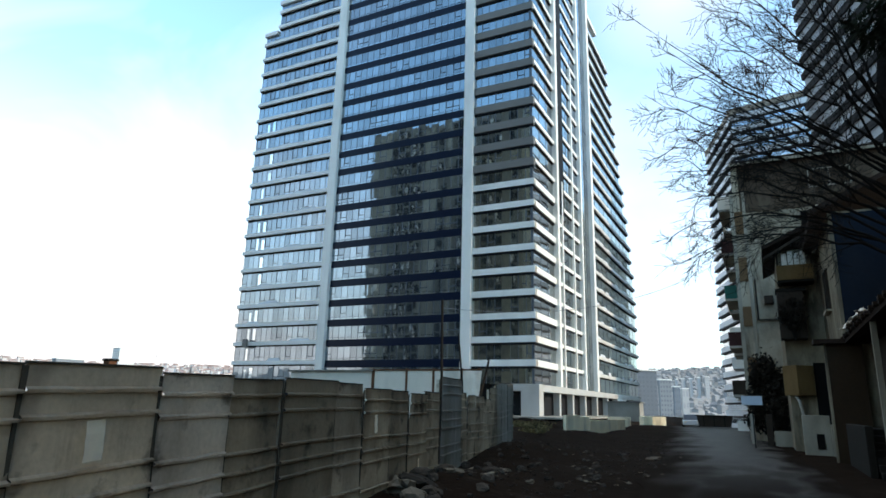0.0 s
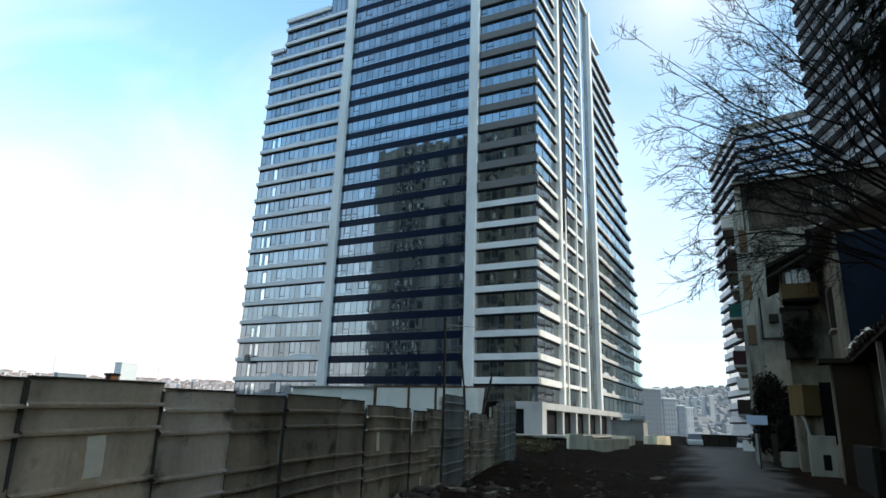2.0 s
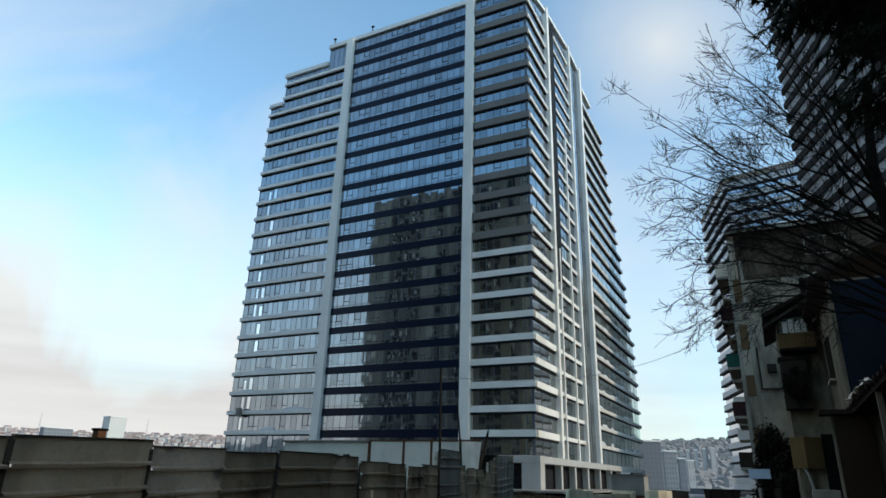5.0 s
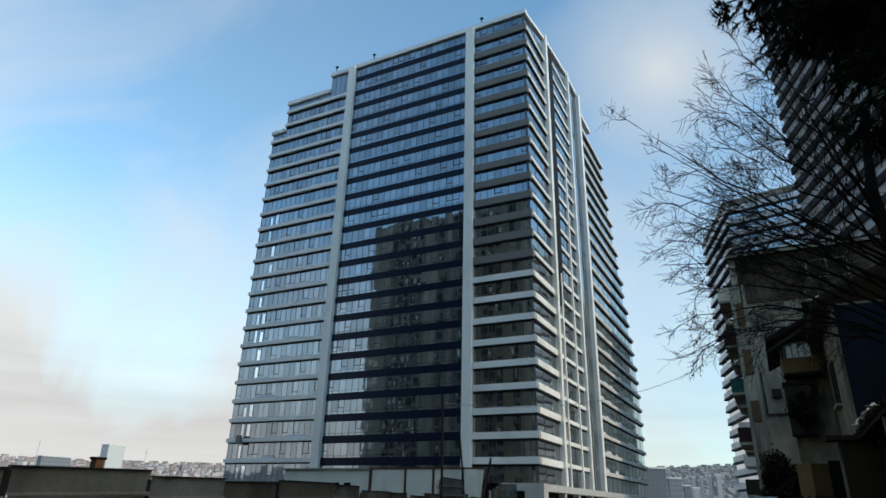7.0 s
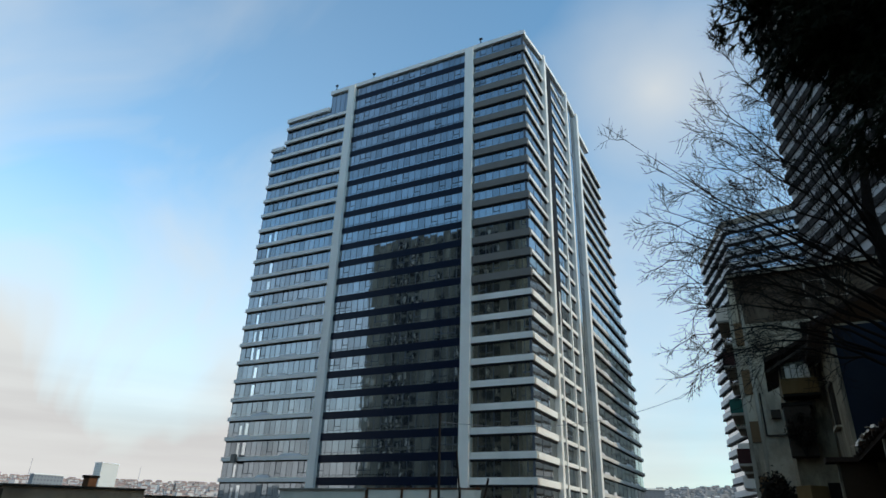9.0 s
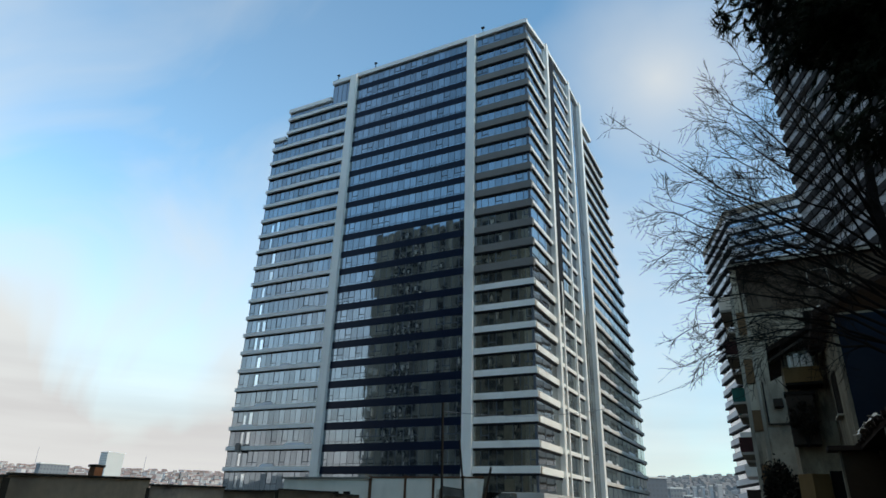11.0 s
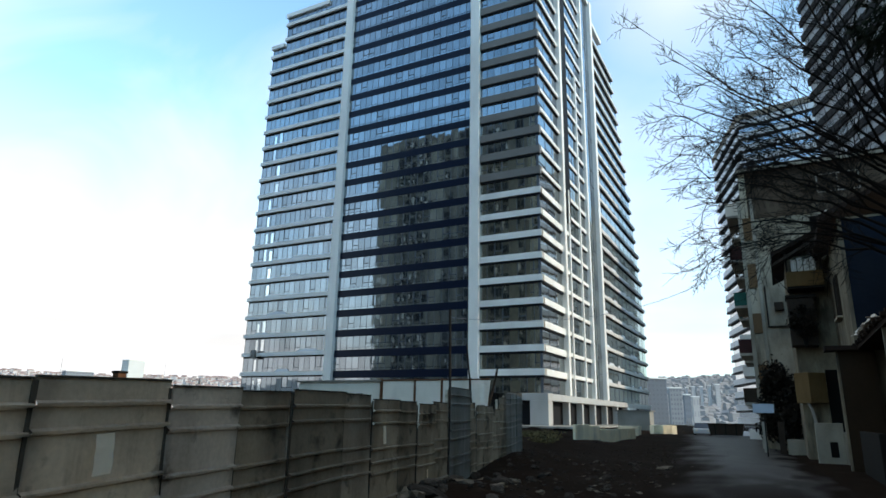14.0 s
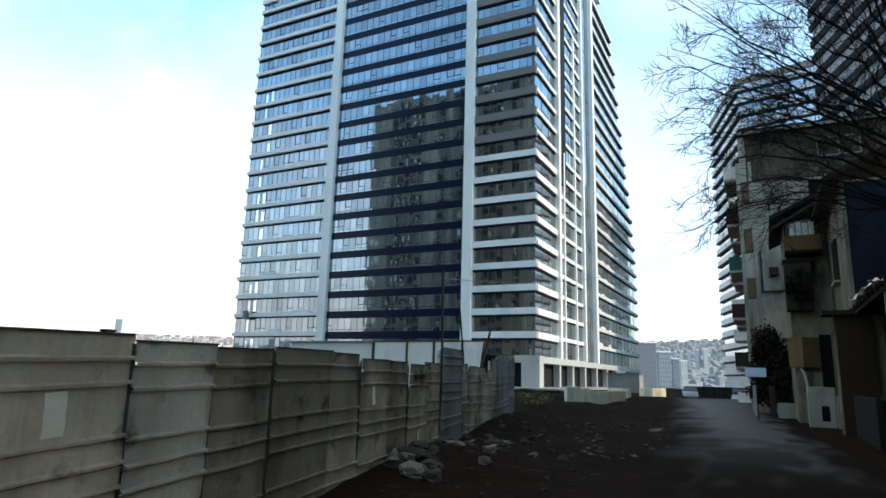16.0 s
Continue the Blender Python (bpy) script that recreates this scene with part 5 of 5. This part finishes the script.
def leaf_bush(name, label, at, size, count, material, rng, leaf=0.08):
    th = thing(name, label, "shrub", Matrix.Translation(at))
    bm = bmesh.new()
    for _ in range(9):
        tipv = Vector((rng.gauss(0, size[0] * 0.35), rng.gauss(0, size[1] * 0.35), size[2] * rng.uniform(0.6, 1)))
        limb(bm, [Vector((0, 0, -0.1)), tipv * 0.5 + Vector((0, 0, 0.1)), tipv], [0.03, 0.02, 0.008], 4)
    part("stems", bm, M_BARK, th)
    v, f = [], []
    clumps = [Vector((rng.uniform(-1, 1) * size[0] / 2, rng.uniform(-1, 1) * size[1] / 2, rng.uniform(0.15, 1) * size[2])) for _ in range(26)]
    for _ in range(count):
        c = rng.choice(clumps) + Vector((rng.gauss(0, size[0] * 0.11), rng.gauss(0, size[1] * 0.11), rng.gauss(0, size[2] * 0.07)))
        d = Vector((rng.gauss(0, 1), rng.gauss(0, 1), rng.gauss(0, 1))).normalized()
        w = d.orthogonal().normalized() * leaf * 0.4
        k0 = len(v)
        v.extend((tuple(c), tuple(c + d * leaf * 0.5 + w), tuple(c + d * leaf), tuple(c + d * leaf * 0.5 - w)))
        f.append((k0, k0 + 1, k0 + 2, k0 + 3))
    tagged(part("leaves", joined((v, f), "leaves", material), None, th), kind="stuff")
    return th


leaf_bush("ivy_bush", "dark overgrown shrub against the apartment house", (-0.2, 42.6, 0), (1.6, 1.0, 4.6), 4800, M_IVY, rng, 0.2)
leaf_bush("ivy_bush", "dark overgrown shrub behind the low wall", (0.7, 39.5, 0), (1.0, 0.8, 3.2), 2400, M_IVY, rng, 0.18)
leaf_bush("dry_creeper", "dark dry creeper hanging over the closed bay", (1.3, 32.95, 5.0), (0.9, 0.5, 1.7), 1200, M_IVY, rng, 0.12)
for x, y, w in ((-13.2, 37.5, 1.8), (-15.2, 39.5, 2.0), (-12.4, 36.0, 1.2), (-10.5, 31.0, 0.9)):
    leaf_bush("weeds", "dry yellow-green weeds on the site's edge", (x, y, height(x, y) - 0.05), (w * 1.2, 1.4, 0.42), 800, M_SHRUB, rng, 0.09)


# ---- rubble ----
def stone_mesh(seed, flat):
    bm = bmesh.new()
    r = bmesh.ops.create_icosphere(bm, subdivisions=3, radius=0.5)
    for v in r["verts"]:
        d = v.co.normalized()
        k = 1 + 0.45 * noise.noise(d * 1.3 + Vector((seed * 3.1, 0, 0))) + 0.2 * noise.noise(d * 3.5 + Vector((0, seed, 0))) + 0.08 * noise.noise(d * 9)
        v.co = Vector((d.x * k, d.y * k * 0.8, d.z * k * flat)) * 0.5
    return mesh_of(bm, "stone", M_STONE)


stones = [stone_mesh(i, 0.45 + 0.1 * (i % 4)) for i in range(8)]
big = [(-5.75, 10.3, 0.62), (-5.3, 10.0, 0.42), (-5.95, 11.0, 0.4), (-5.0, 9.6, 0.3), (-6.3, 12.6, 0.35), (-4.9, 11.4, 0.24), (-6.6, 15.1, 0.3), (-6.2, 15.0, 0.3), (-5.5, 13.2, 0.26)]
for i in range(30):
    big.append((rng.uniform(-8.5, -3.6), rng.triangular(9.5, 26, 14), rng.uniform(0.08, 0.26)))
for i in range(9):
    big.append((rng.uniform(-6.5, -4.2), rng.uniform(17, 26), rng.uniform(0.1, 0.2)))
for i, (x, y, sz) in enumerate(big):
    ob = new("stone", stones[i % 8])
    ob.matrix_basis = Matrix.Translation((x, y, height(x, y) + (0.05 if x > road_l(y) else 0) + sz * 0.1)) @ Euler((rng.uniform(-0.3, 0.3), rng.uniform(-0.3, 0.3), rng.uniform(0, 6.3))).to_matrix().to_4x4() @ Matrix.Diagonal((sz * 1.3, sz * 1.3, sz * 1.3, 1))
    tagged(ob, "broken lump of grey concrete rubble on the soil", "rubble", "rubble lumps by the fence")
M_SLABBIT = mat("pale_broken_concrete", (0.15, 0.125, 0.095), 0.92, 0, 0.35, 2.5, 25, 0.5, (0.08, 0.065, 0.05), 0.7, 0.3)
for i, (x, y, sx, sy, sz) in enumerate(((-5.75, 10.0, 0.55, 0.4, 0.3), (-5.35, 9.6, 0.34, 0.3, 0.22), (-6.75, 15.1, 0.55, 0.3, 0.12), (-6.35, 15.2, 0.3, 0.2, 0.1), (-6.0, 15.3, 0.32, 0.16, 0.09), (-5.3, 12.7, 0.24, 0.18, 0.1), (-5.85, 12.1, 0.34, 0.2, 0.1), (-3.7, 23.3, 0.5, 0.3, 0.09), (-4.6, 13.2, 0.2, 0.14, 0.08), (-6.45, 11.2, 0.12, 0.3, 0.16))):
    bm = bmesh.new()
    add_box(bm, (-0.5, -0.5, -0.5), (0.5, 0.5, 0.5))
    bmesh.ops.subdivide_edges(bm, edges=bm.edges[:], cuts=3, use_grid_fill=True)
    for v in bm.verts:
        d = Vector((noise.noise(v.co * 1.7 + Vector((i * 5.0, 0, 0))), noise.noise(v.co * 1.7 + Vector((0, i * 5.0, 3))), noise.noise(v.co * 1.7 + Vector((7, 0, i * 5.0)))))
        v.co = (v.co + d * 0.45) * (1.0 - 0.25 * (v.co.length - 0.5))
    ob = new("broken_slab", mesh_of(bm, "broken_slab", M_SLABBIT))
    ob.matrix_basis = pose(x, y, height(x, y) + sz * 0.25, 8 * (i % 3) - 8, 6 * (i % 2), 37 * i) @ Matrix.Diagonal((sx, sy, sz, 1))
    tagged(ob, "pale broken piece of concrete slab on the dark soil", "rubble", "broken slabs by the fence")
M_SCRAP = mat("dirty_pale_scrap", (0.15, 0.13, 0.1), 0.85, 0, 0.3, 4, 30, 0.2, (0.08, 0.06, 0.045), 0.7, 0.4)
scraps = []
for i in range(3):
    bm = bmesh.new()
    r = bmesh.ops.create_grid(bm, x_segments=5, y_segments=4, size=0.5)
    for v in r["verts"]:
        v.co.z = 0.16 + 0.3 * noise.noise((v.co.x * 3, v.co.y * 3, i * 5))
        v.co.x += 0.2 * noise.noise((v.co.y * 3, i, 0))
    bmesh.ops.solidify(bm, geom=bm.faces[:], thickness=0.02)
    scraps.append(mesh_of(bm, "litter", M_SCRAP))
for i in range(34):
    x, y = (rng.gauss(-3.7, 0.35), rng.gauss(15.5, 0.8)) if i < 12 else (rng.uniform(-7.5, -2.6), rng.triangular(11, 27, 15))
    sz = rng.uniform(0.04, 0.11)
    ob = new("litter", scraps[i % 3])
    ob.matrix_basis = Matrix.Translation((x, y, height(x, y) + (0.03 if x > road_l(y) else 0))) @ Euler((rng.uniform(-0.2, 0.2), rng.uniform(-0.2, 0.2), rng.uniform(0, 6.3))).to_matrix().to_4x4() @ Matrix.Diagonal((sz * 1.5, sz, sz, 1))
    tagged(ob, "dirty pale scrap of litter lying on the soil", "litter", "litter on the soil")
for i in range(60):
    x, y, sz = rng.uniform(-8, -2.8), rng.triangular(10, 30, 14), rng.uniform(0.05, 0.13)
    ob = new("stone", stones[i % 8])
    ob.matrix_basis = Matrix.Translation((x, y, height(x, y) + sz * 0.1)) @ Matrix.Rotation(rng.uniform(0, 6.3), 4, "Z") @ Matrix.Diagonal((sz * 1.4, sz * 1.2, sz * 1.2, 1))
    tagged(ob, "small lump of rubble on the soil", "rubble", "rubble lumps by the fence")
v, f = [], []
for _ in range(900):
    x, y = rng.uniform(-10, -3), rng.triangular(7, 45, 13)
    sz = rng.uniform(0.015, 0.05)
    x = min(x, road_l(y) - abs(rng.gauss(0, 0.8)) + 0.3)
    z = height(x, y) + (0.05 if x > road_l(y) else 0)
    box_into((v, f), (x - sz, y - sz * 0.7, z - sz * 0.4), (x + sz, y + sz * 0.7, z + sz * 0.6), rng.uniform(0, 3))
tagged(new("gravel", joined((v, f), "gravel", M_STONE)), "loose gravel and small rubble on the soil", "gravel", kind="stuff")

# ---- poles and wires ----
def tube_thing(name, label, cat, pts, r, material, seg=8):
    bm = bmesh.new()
    limb(bm, [Vector(p) for p in pts], [r] * len(pts), seg)
    ob = new(name, mesh_of(bm, name, material, True))
    return tagged(ob, label, cat)


tube_thing("wooden_pole", "thin dark wooden pole behind the hoarding", "pole", [(-11.8, 23.2, 0), (-11.85, 23.2, 3), (-11.95, 23.3, 5.95)], 0.055, M_DARKCONC)
tube_thing("wooden_pole", "thin leaning dark pole behind the hoarding", "pole", [(-11.0, 23.6, 0.2), (-11.1, 23.6, 2.5), (-11.35, 23.7, 4.5)], 0.04, M_DARKCONC)
tube_thing("bent_post", "bent dark steel post with a hooked top", "post", [(-10.3, 23.6, 0.2), (-10.25, 23.6, 2.2), (-9.95, 23.6, 3.35), (-9.9, 23.5, 3.4)], 0.05, M_DARKWOOD)
a0, b0 = Vector((-2.35, 44.0, 11.15)), Vector((-11.93, 23.3, 5.6))
pts = [a0.lerp(b0, i / 24) + Vector((0, 0, -5.0 * (i / 24) * (1 - i / 24))) for i in range(25)]
tube_thing("overhead_wire", "thin black overhead wire to the wooden pole", "wire", pts, 0.014, M_FRAME, 4)
rag = thing("torn_sheet", "torn white sheet hanging from the bent post", "sheet", pose(-10.6, 23.5, 1.55))
bm = bmesh.new()
r = bmesh.ops.create_grid(bm, x_segments=8, y_segments=10, size=0.5)
for v in r["verts"]:
    fz = v.co.y + 0.5
    v.co = Vector((v.co.x * (0.25 + 0.6 * fz) + 0.12 * (1 - fz), 0.06 * noise.noise((v.co.x * 3, v.co.y * 3, 0)), fz * 1.45))
bmesh.ops.solidify(bm, geom=bm.faces[:], thickness=0.006)
part("cloth", bm, M_HUT, rag)

# ---- vehicles at the crest ----
def wheel_mesh():
    bm = bmesh.new()
    bmesh.ops.create_cone(bm, segments=20, radius1=0.33, radius2=0.33, depth=0.22, cap_ends=True, matrix=Matrix.Rotation(math.pi / 2, 4, "Y"))
    return mesh_of(bm, "tyre", M_TYRE)


def vehicle(name, label, m, w, ln, h, paint):
    th = thing(name, label, "car", m)
    bm = bmesh.new()
    add_box(bm, (-w / 2, -ln / 2, 0.3), (w / 2, ln / 2, h * 0.6), 0.08)
    part("body", bm, paint, th)
    bm = bmesh.new()
    vs = add_box(bm, (-w / 2 + 0.06, -ln * 0.33, h * 0.6), (w / 2 - 0.06, ln * 0.28, h), 0.0)
    for v in vs:
        if v.co.z > h * 0.9:
            v.co.x *= 0.84
            v.co.y *= 0.78
    cabin = part("cabin", bm, M_FRAME, th, "dark car windows")
    box_part("cabin_roof", (-w * 0.39, -ln * 0.24, h), (w * 0.39, ln * 0.2, h + 0.04), paint, cabin)
    for x in (-w / 2 + 0.08, w / 2 - 0.08):
        for y in (-ln * 0.31, ln * 0.31):
            part("wheel", WHEEL, None, th, m=Matrix.Translation((x, y, 0.33)))
    for x in (-w * 0.36, w * 0.36):
        box_part("headlight", (x - 0.14, -ln / 2 - 0.02, h * 0.42), (x + 0.14, -ln / 2 + 0.05, h * 0.5), M_PAPER, th)
    return th


WHEEL = wheel_mesh()
vehicle("car", "white car parked at the crest of the street", pose(-8.0, 77, height(-8, 77) - 0.1, 0, 0, 8), 1.75, 4.2, 1.42, M_CARW)
skip = thing("waste_skip", "dark steel waste skip standing across the street's end", "skip", pose(-5.3, 74, height(-5.3, 74)))
bm = bmesh.new()
vs = add_box(bm, (-1.7, -0.9, 0.15), (1.7, 0.9, 1.25))
for v in vs:
    if v.co.z < 0.5:
        v.co.x *= 0.88
part("body", bm, M_DARKWOOD, skip)
box_part("rim", (-1.78, -0.98, 1.25), (1.78, 0.98, 1.33), M_DARKCONC, skip)
for x in (-1.0, 0.0, 1.0):
    box_part("rib", (x - 0.05, -0.98, 0.2), (x + 0.05, -0.9, 1.25), M_DARKCONC, skip)

# site clutter before the tower
hutb = thing("site_shed", "small grey-brown site shed beside the tower", "shed", pose(-17.0, 88, 0.2))
box_part("body", (-2.6, 0, 0), (1.6, 3, 2.4), M_CONC, hutb, "", 0.03)
box_part("roof", (-2.8, -0.2, 2.4), (1.8, 3.2, 2.55), M_BROWN, hutb)
for k, (x, y, w, h) in enumerate(((-14.4, 70, 2.2, 0.9), (-13.6, 66, 1.6, 0.8), (-12.8, 80, 2.4, 1.0), (-12.4, 84, 1.4, 1.3))):
    ob = box_part("concrete_block", (-w / 2, -0.5, 0), (w / 2, 0.5, h), M_PALECONC, None, "", 0.04, pose(x, y, height(x, y) - 0.05, 0, 0, 20 * k))
    tagged(ob, "pale concrete block lying on the building site", "block", "concrete blocks on the site")
mound = bmesh.new()
r = bmesh.ops.create_grid(mound, x_segments=24, y_segments=24, size=0.5)
for v in r["verts"]:
    q = 1 - min(1, 4 * (v.co.x ** 2 + v.co.y ** 2))
    v.co = Vector((v.co.x * 7, v.co.y * 5, -0.2 + 0.7 * q * q + 0.2 * noise.noise((v.co.x * 8, v.co.y * 8, 1)) * q))
tagged(part("soil_mound", mound, M_SOIL, None, "", True, pose(-17.5, 50, 0.3)), "mound of dark dug-up soil before the tower", "mound")

ch = thing("chimney", "small dark brick chimney showing over the hoarding", "chimney", Matrix.Translation(spot(54.6, 0, 40) - Vector((0, 0, EYE))))
box_part("shaft", (-0.25, -0.25, 0), (0.25, 0.25, 3.55), M_RUST, ch, "", 0.02)
box_part("cap", (-0.31, -0.31, 3.55), (0.31, 0.31, 3.68), M_DARKCONC, ch, "", 0.02)

# ---- far city ----
def far_block(name, label, az, dist, w, d, base_el, top_el, material, rows=8, cols=5, turn=None):
    p = spot(az, 0, dist)
    z0, z1 = EYE + dist * math.tan(radians(base_el)), EYE + dist * math.tan(radians(top_el))
    th = thing(name, label, "building", Matrix.Translation((p.x, p.y, z0)) @ Matrix.Rotation(radians(az + 22 if turn is None else turn), 4, "Z"))
    box_part("wall", (-w / 2, -d / 2, -30), (w / 2, d / 2, z1 - z0), material, th)
    bm = bmesh.new()
    add_box(bm, (-w * 0.24 / cols, -0.05, 0), (w * 0.24 / cols, 0.3, (z1 - z0) * 0.45 / rows))
    pane = mesh_of(bm, "window", M_FARDARK if material in (M_FARBLUE, M_FARGREY) else M_FARWIN)
    for r0 in range(rows):
        for c in range(cols):
            part("window", pane, None, th, m=Matrix.Translation((-w / 2 + w * (c + 0.5) / cols, -d / 2, (z1 - z0) * (r0 + 0.35) / rows)))
    box_part("roof_edge", (-w / 2 - 0.5, -d / 2 - 0.5, z1 - z0), (w / 2 + 0.5, d / 2 + 0.5, z1 - z0 + 0.8), M_GREYTRIM, th)
    return th


# brighter copy of the far white wall, with sunlight put into the colour
M_FARLIT = mat("far_sunlit_white_wall", (0.6, 0.58, 0.54), 0.9, 0, 0.08, 0.05, 1, 0)
# far walls and windows nearly match: haze is put into their colours
M_FARWHITE = mat("far_white_wall", (0.41, 0.4, 0.395), 0.9, 0, 0.08, 0.05, 1, 0)
M_FARWIN = mat("far_window", (0.33, 0.33, 0.34), 0.9)
M_FARDARK = mat("far_dull_window", (0.155, 0.17, 0.19), 0.9)
M_FARGREY = mat("far_grey_wall", (0.23, 0.24, 0.25), 0.9, 0, 0.1, 0.05, 1, 0)
M_FARBLUE = mat("far_blue_grey_wall", (0.17, 0.19, 0.215), 0.9, 0, 0.12, 0.05, 1, 0)
far_block("far_tower_block", "far white residential block on the hill", 53.7, 900, 13, 23, 2.2, 3.8, M_FARLIT, 9, 4, 0)
far_block("far_low_block", "long low grey building on the far hill", 57.5, 720, 26, 9, 2.0, 2.75, M_FARGREY, 3, 9)
far_block("far_tower_block", "far blue-grey block beside the tower", 9.35, 380, 11, 6, -2.0, 3.3, M_FARBLUE, 14, 5)
far_block("far_tower_block", "far pale grey block in the valley", 7.82, 520, 9, 4, -2.0, 2.55, M_FARGREY, 12, 4)
far_block("far_tower_block", "far dark blue-grey block in the valley", 6.9, 560, 5, 3, -2.0, 2.0, M_FARBLUE, 8, 3)
for az, w, top_el in ((6.85, 3, 2.62), (6.36, 6, 2.67), (5.74, 4.5, 2.68), (5.14, 5, 2.78), (4.49, 7, 2.85)):
    far_block("far_apartment_block", "far white apartment block in a row on the slope", az, 1150, w, 4, 1.0, top_el, M_FARWHITE, 9, 3)["group"] = "row of far apartment blocks"
far_block("far_low_block", "far white low building in the valley", 6.25, 600, 5.5, 3, -1.0, 1.85, M_FARWHITE, 3, 2)
for az, el, dist in ((58.7, 3.9, 600), (51.3, 3.75, 600)):
    p = spot(az, 0, dist)
    z0 = height(p.x, p.y)
    bm = bmesh.new()
    limb(bm, [Vector((0, 0, -1)), Vector((0, 0, EYE + dist * math.tan(radians(el)) - z0))], [0.35, 0.12], 5)
    tagged(part("radio_mast", bm, M_FARGREY, None, m=pose(p.x, p.y, z0)), "thin grey radio mast on the far hill", "mast")

# bare woods on the slope below the crest, their grey lightened for haze
M_WOODS = mat("hazy_winter_woods", (0.15, 0.155, 0.15), 0.95, 0, 0.3, 0.05, 1, 0, None, 0, 0.35, True)
v, f = [], []
for _ in range(110):
    az, dist = rng.uniform(-1, 9), rng.uniform(340, 620)
    p = spot(az, 0, dist)
    z, r, h = height(p.x, p.y), rng.uniform(2.0, 4), rng.uniform(4, 7)
    for _n in range(90):
        d = Vector((rng.gauss(0, 0.5), rng.gauss(0, 0.5), rng.gauss(0, 0.42)))
        c = Vector((p.x, p.y, z + h * 0.6)) + Vector((d.x * r, d.y * r, d.z * h * 0.7))
        w = Vector((rng.gauss(0, 1), rng.gauss(0, 1), rng.gauss(0, 1))).normalized() * 0.8
        q = w.orthogonal().normalized() * 0.5
        k0 = len(v)
        v.extend((tuple(c - w), tuple(c + q), tuple(c + w), tuple(c - q)))
        f.append((k0, k0 + 1, k0 + 2, k0 + 3))
tagged(new("far_woods", joined((v, f), "far_woods", M_WOODS)), "grey bare woods paled with haze on the slope in the valley", "woods", kind="stuff")

# valley haze painted into wall and roof colours of low contrast
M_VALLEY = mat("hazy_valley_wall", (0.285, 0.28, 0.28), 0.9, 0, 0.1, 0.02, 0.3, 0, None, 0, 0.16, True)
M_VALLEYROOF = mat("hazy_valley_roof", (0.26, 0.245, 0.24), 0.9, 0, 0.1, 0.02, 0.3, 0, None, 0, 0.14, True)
for lo_az, hi_az, lo_d, hi_d, count, where, wall_mat, roof_mat in ((-2, 20, 760, 2300, 1500, "valley", M_VALLEY, M_VALLEYROOF), (42, 66, 420, 2300, 1700, "hillside", M_CITY, M_CITYROOF)):
    walls, roofs = ([], []), ([], [])
    for _ in range(count):
        az, dist = rng.uniform(lo_az, hi_az), lo_d + (hi_d - lo_d) * rng.random() ** 0.8
        p = spot(az, 0, dist)
        z = height(p.x, p.y)
        w, d, h = rng.uniform(7, 16), rng.uniform(7, 12), rng.choice((6, 9, 9, 12, 15))
        turn = radians(rng.choice((15, 40, 70)) + rng.gauss(0, 6))
        box_into(walls, (p.x - w / 2, p.y - d / 2, z - 8), (p.x + w / 2, p.y + d / 2, z + h), turn)
        v, f = roofs
        k = len(v)
        c, s = math.cos(turn), math.sin(turn)
        for x, y, zz in ((-w / 2, -d / 2, h), (w / 2, -d / 2, h), (w / 2, d / 2, h), (-w / 2, d / 2, h), (-w / 2, 0, h + 2.6), (w / 2, 0, h + 2.6)):
            v.append((p.x + c * x * 1.05 - s * y * 1.1, p.y + s * x * 1.05 + c * y * 1.1, z + zz))
        f.extend(((k, k + 1, k + 5, k + 4), (k + 2, k + 3, k + 4, k + 5), (k + 1, k + 2, k + 5), (k + 3, k, k + 4)))
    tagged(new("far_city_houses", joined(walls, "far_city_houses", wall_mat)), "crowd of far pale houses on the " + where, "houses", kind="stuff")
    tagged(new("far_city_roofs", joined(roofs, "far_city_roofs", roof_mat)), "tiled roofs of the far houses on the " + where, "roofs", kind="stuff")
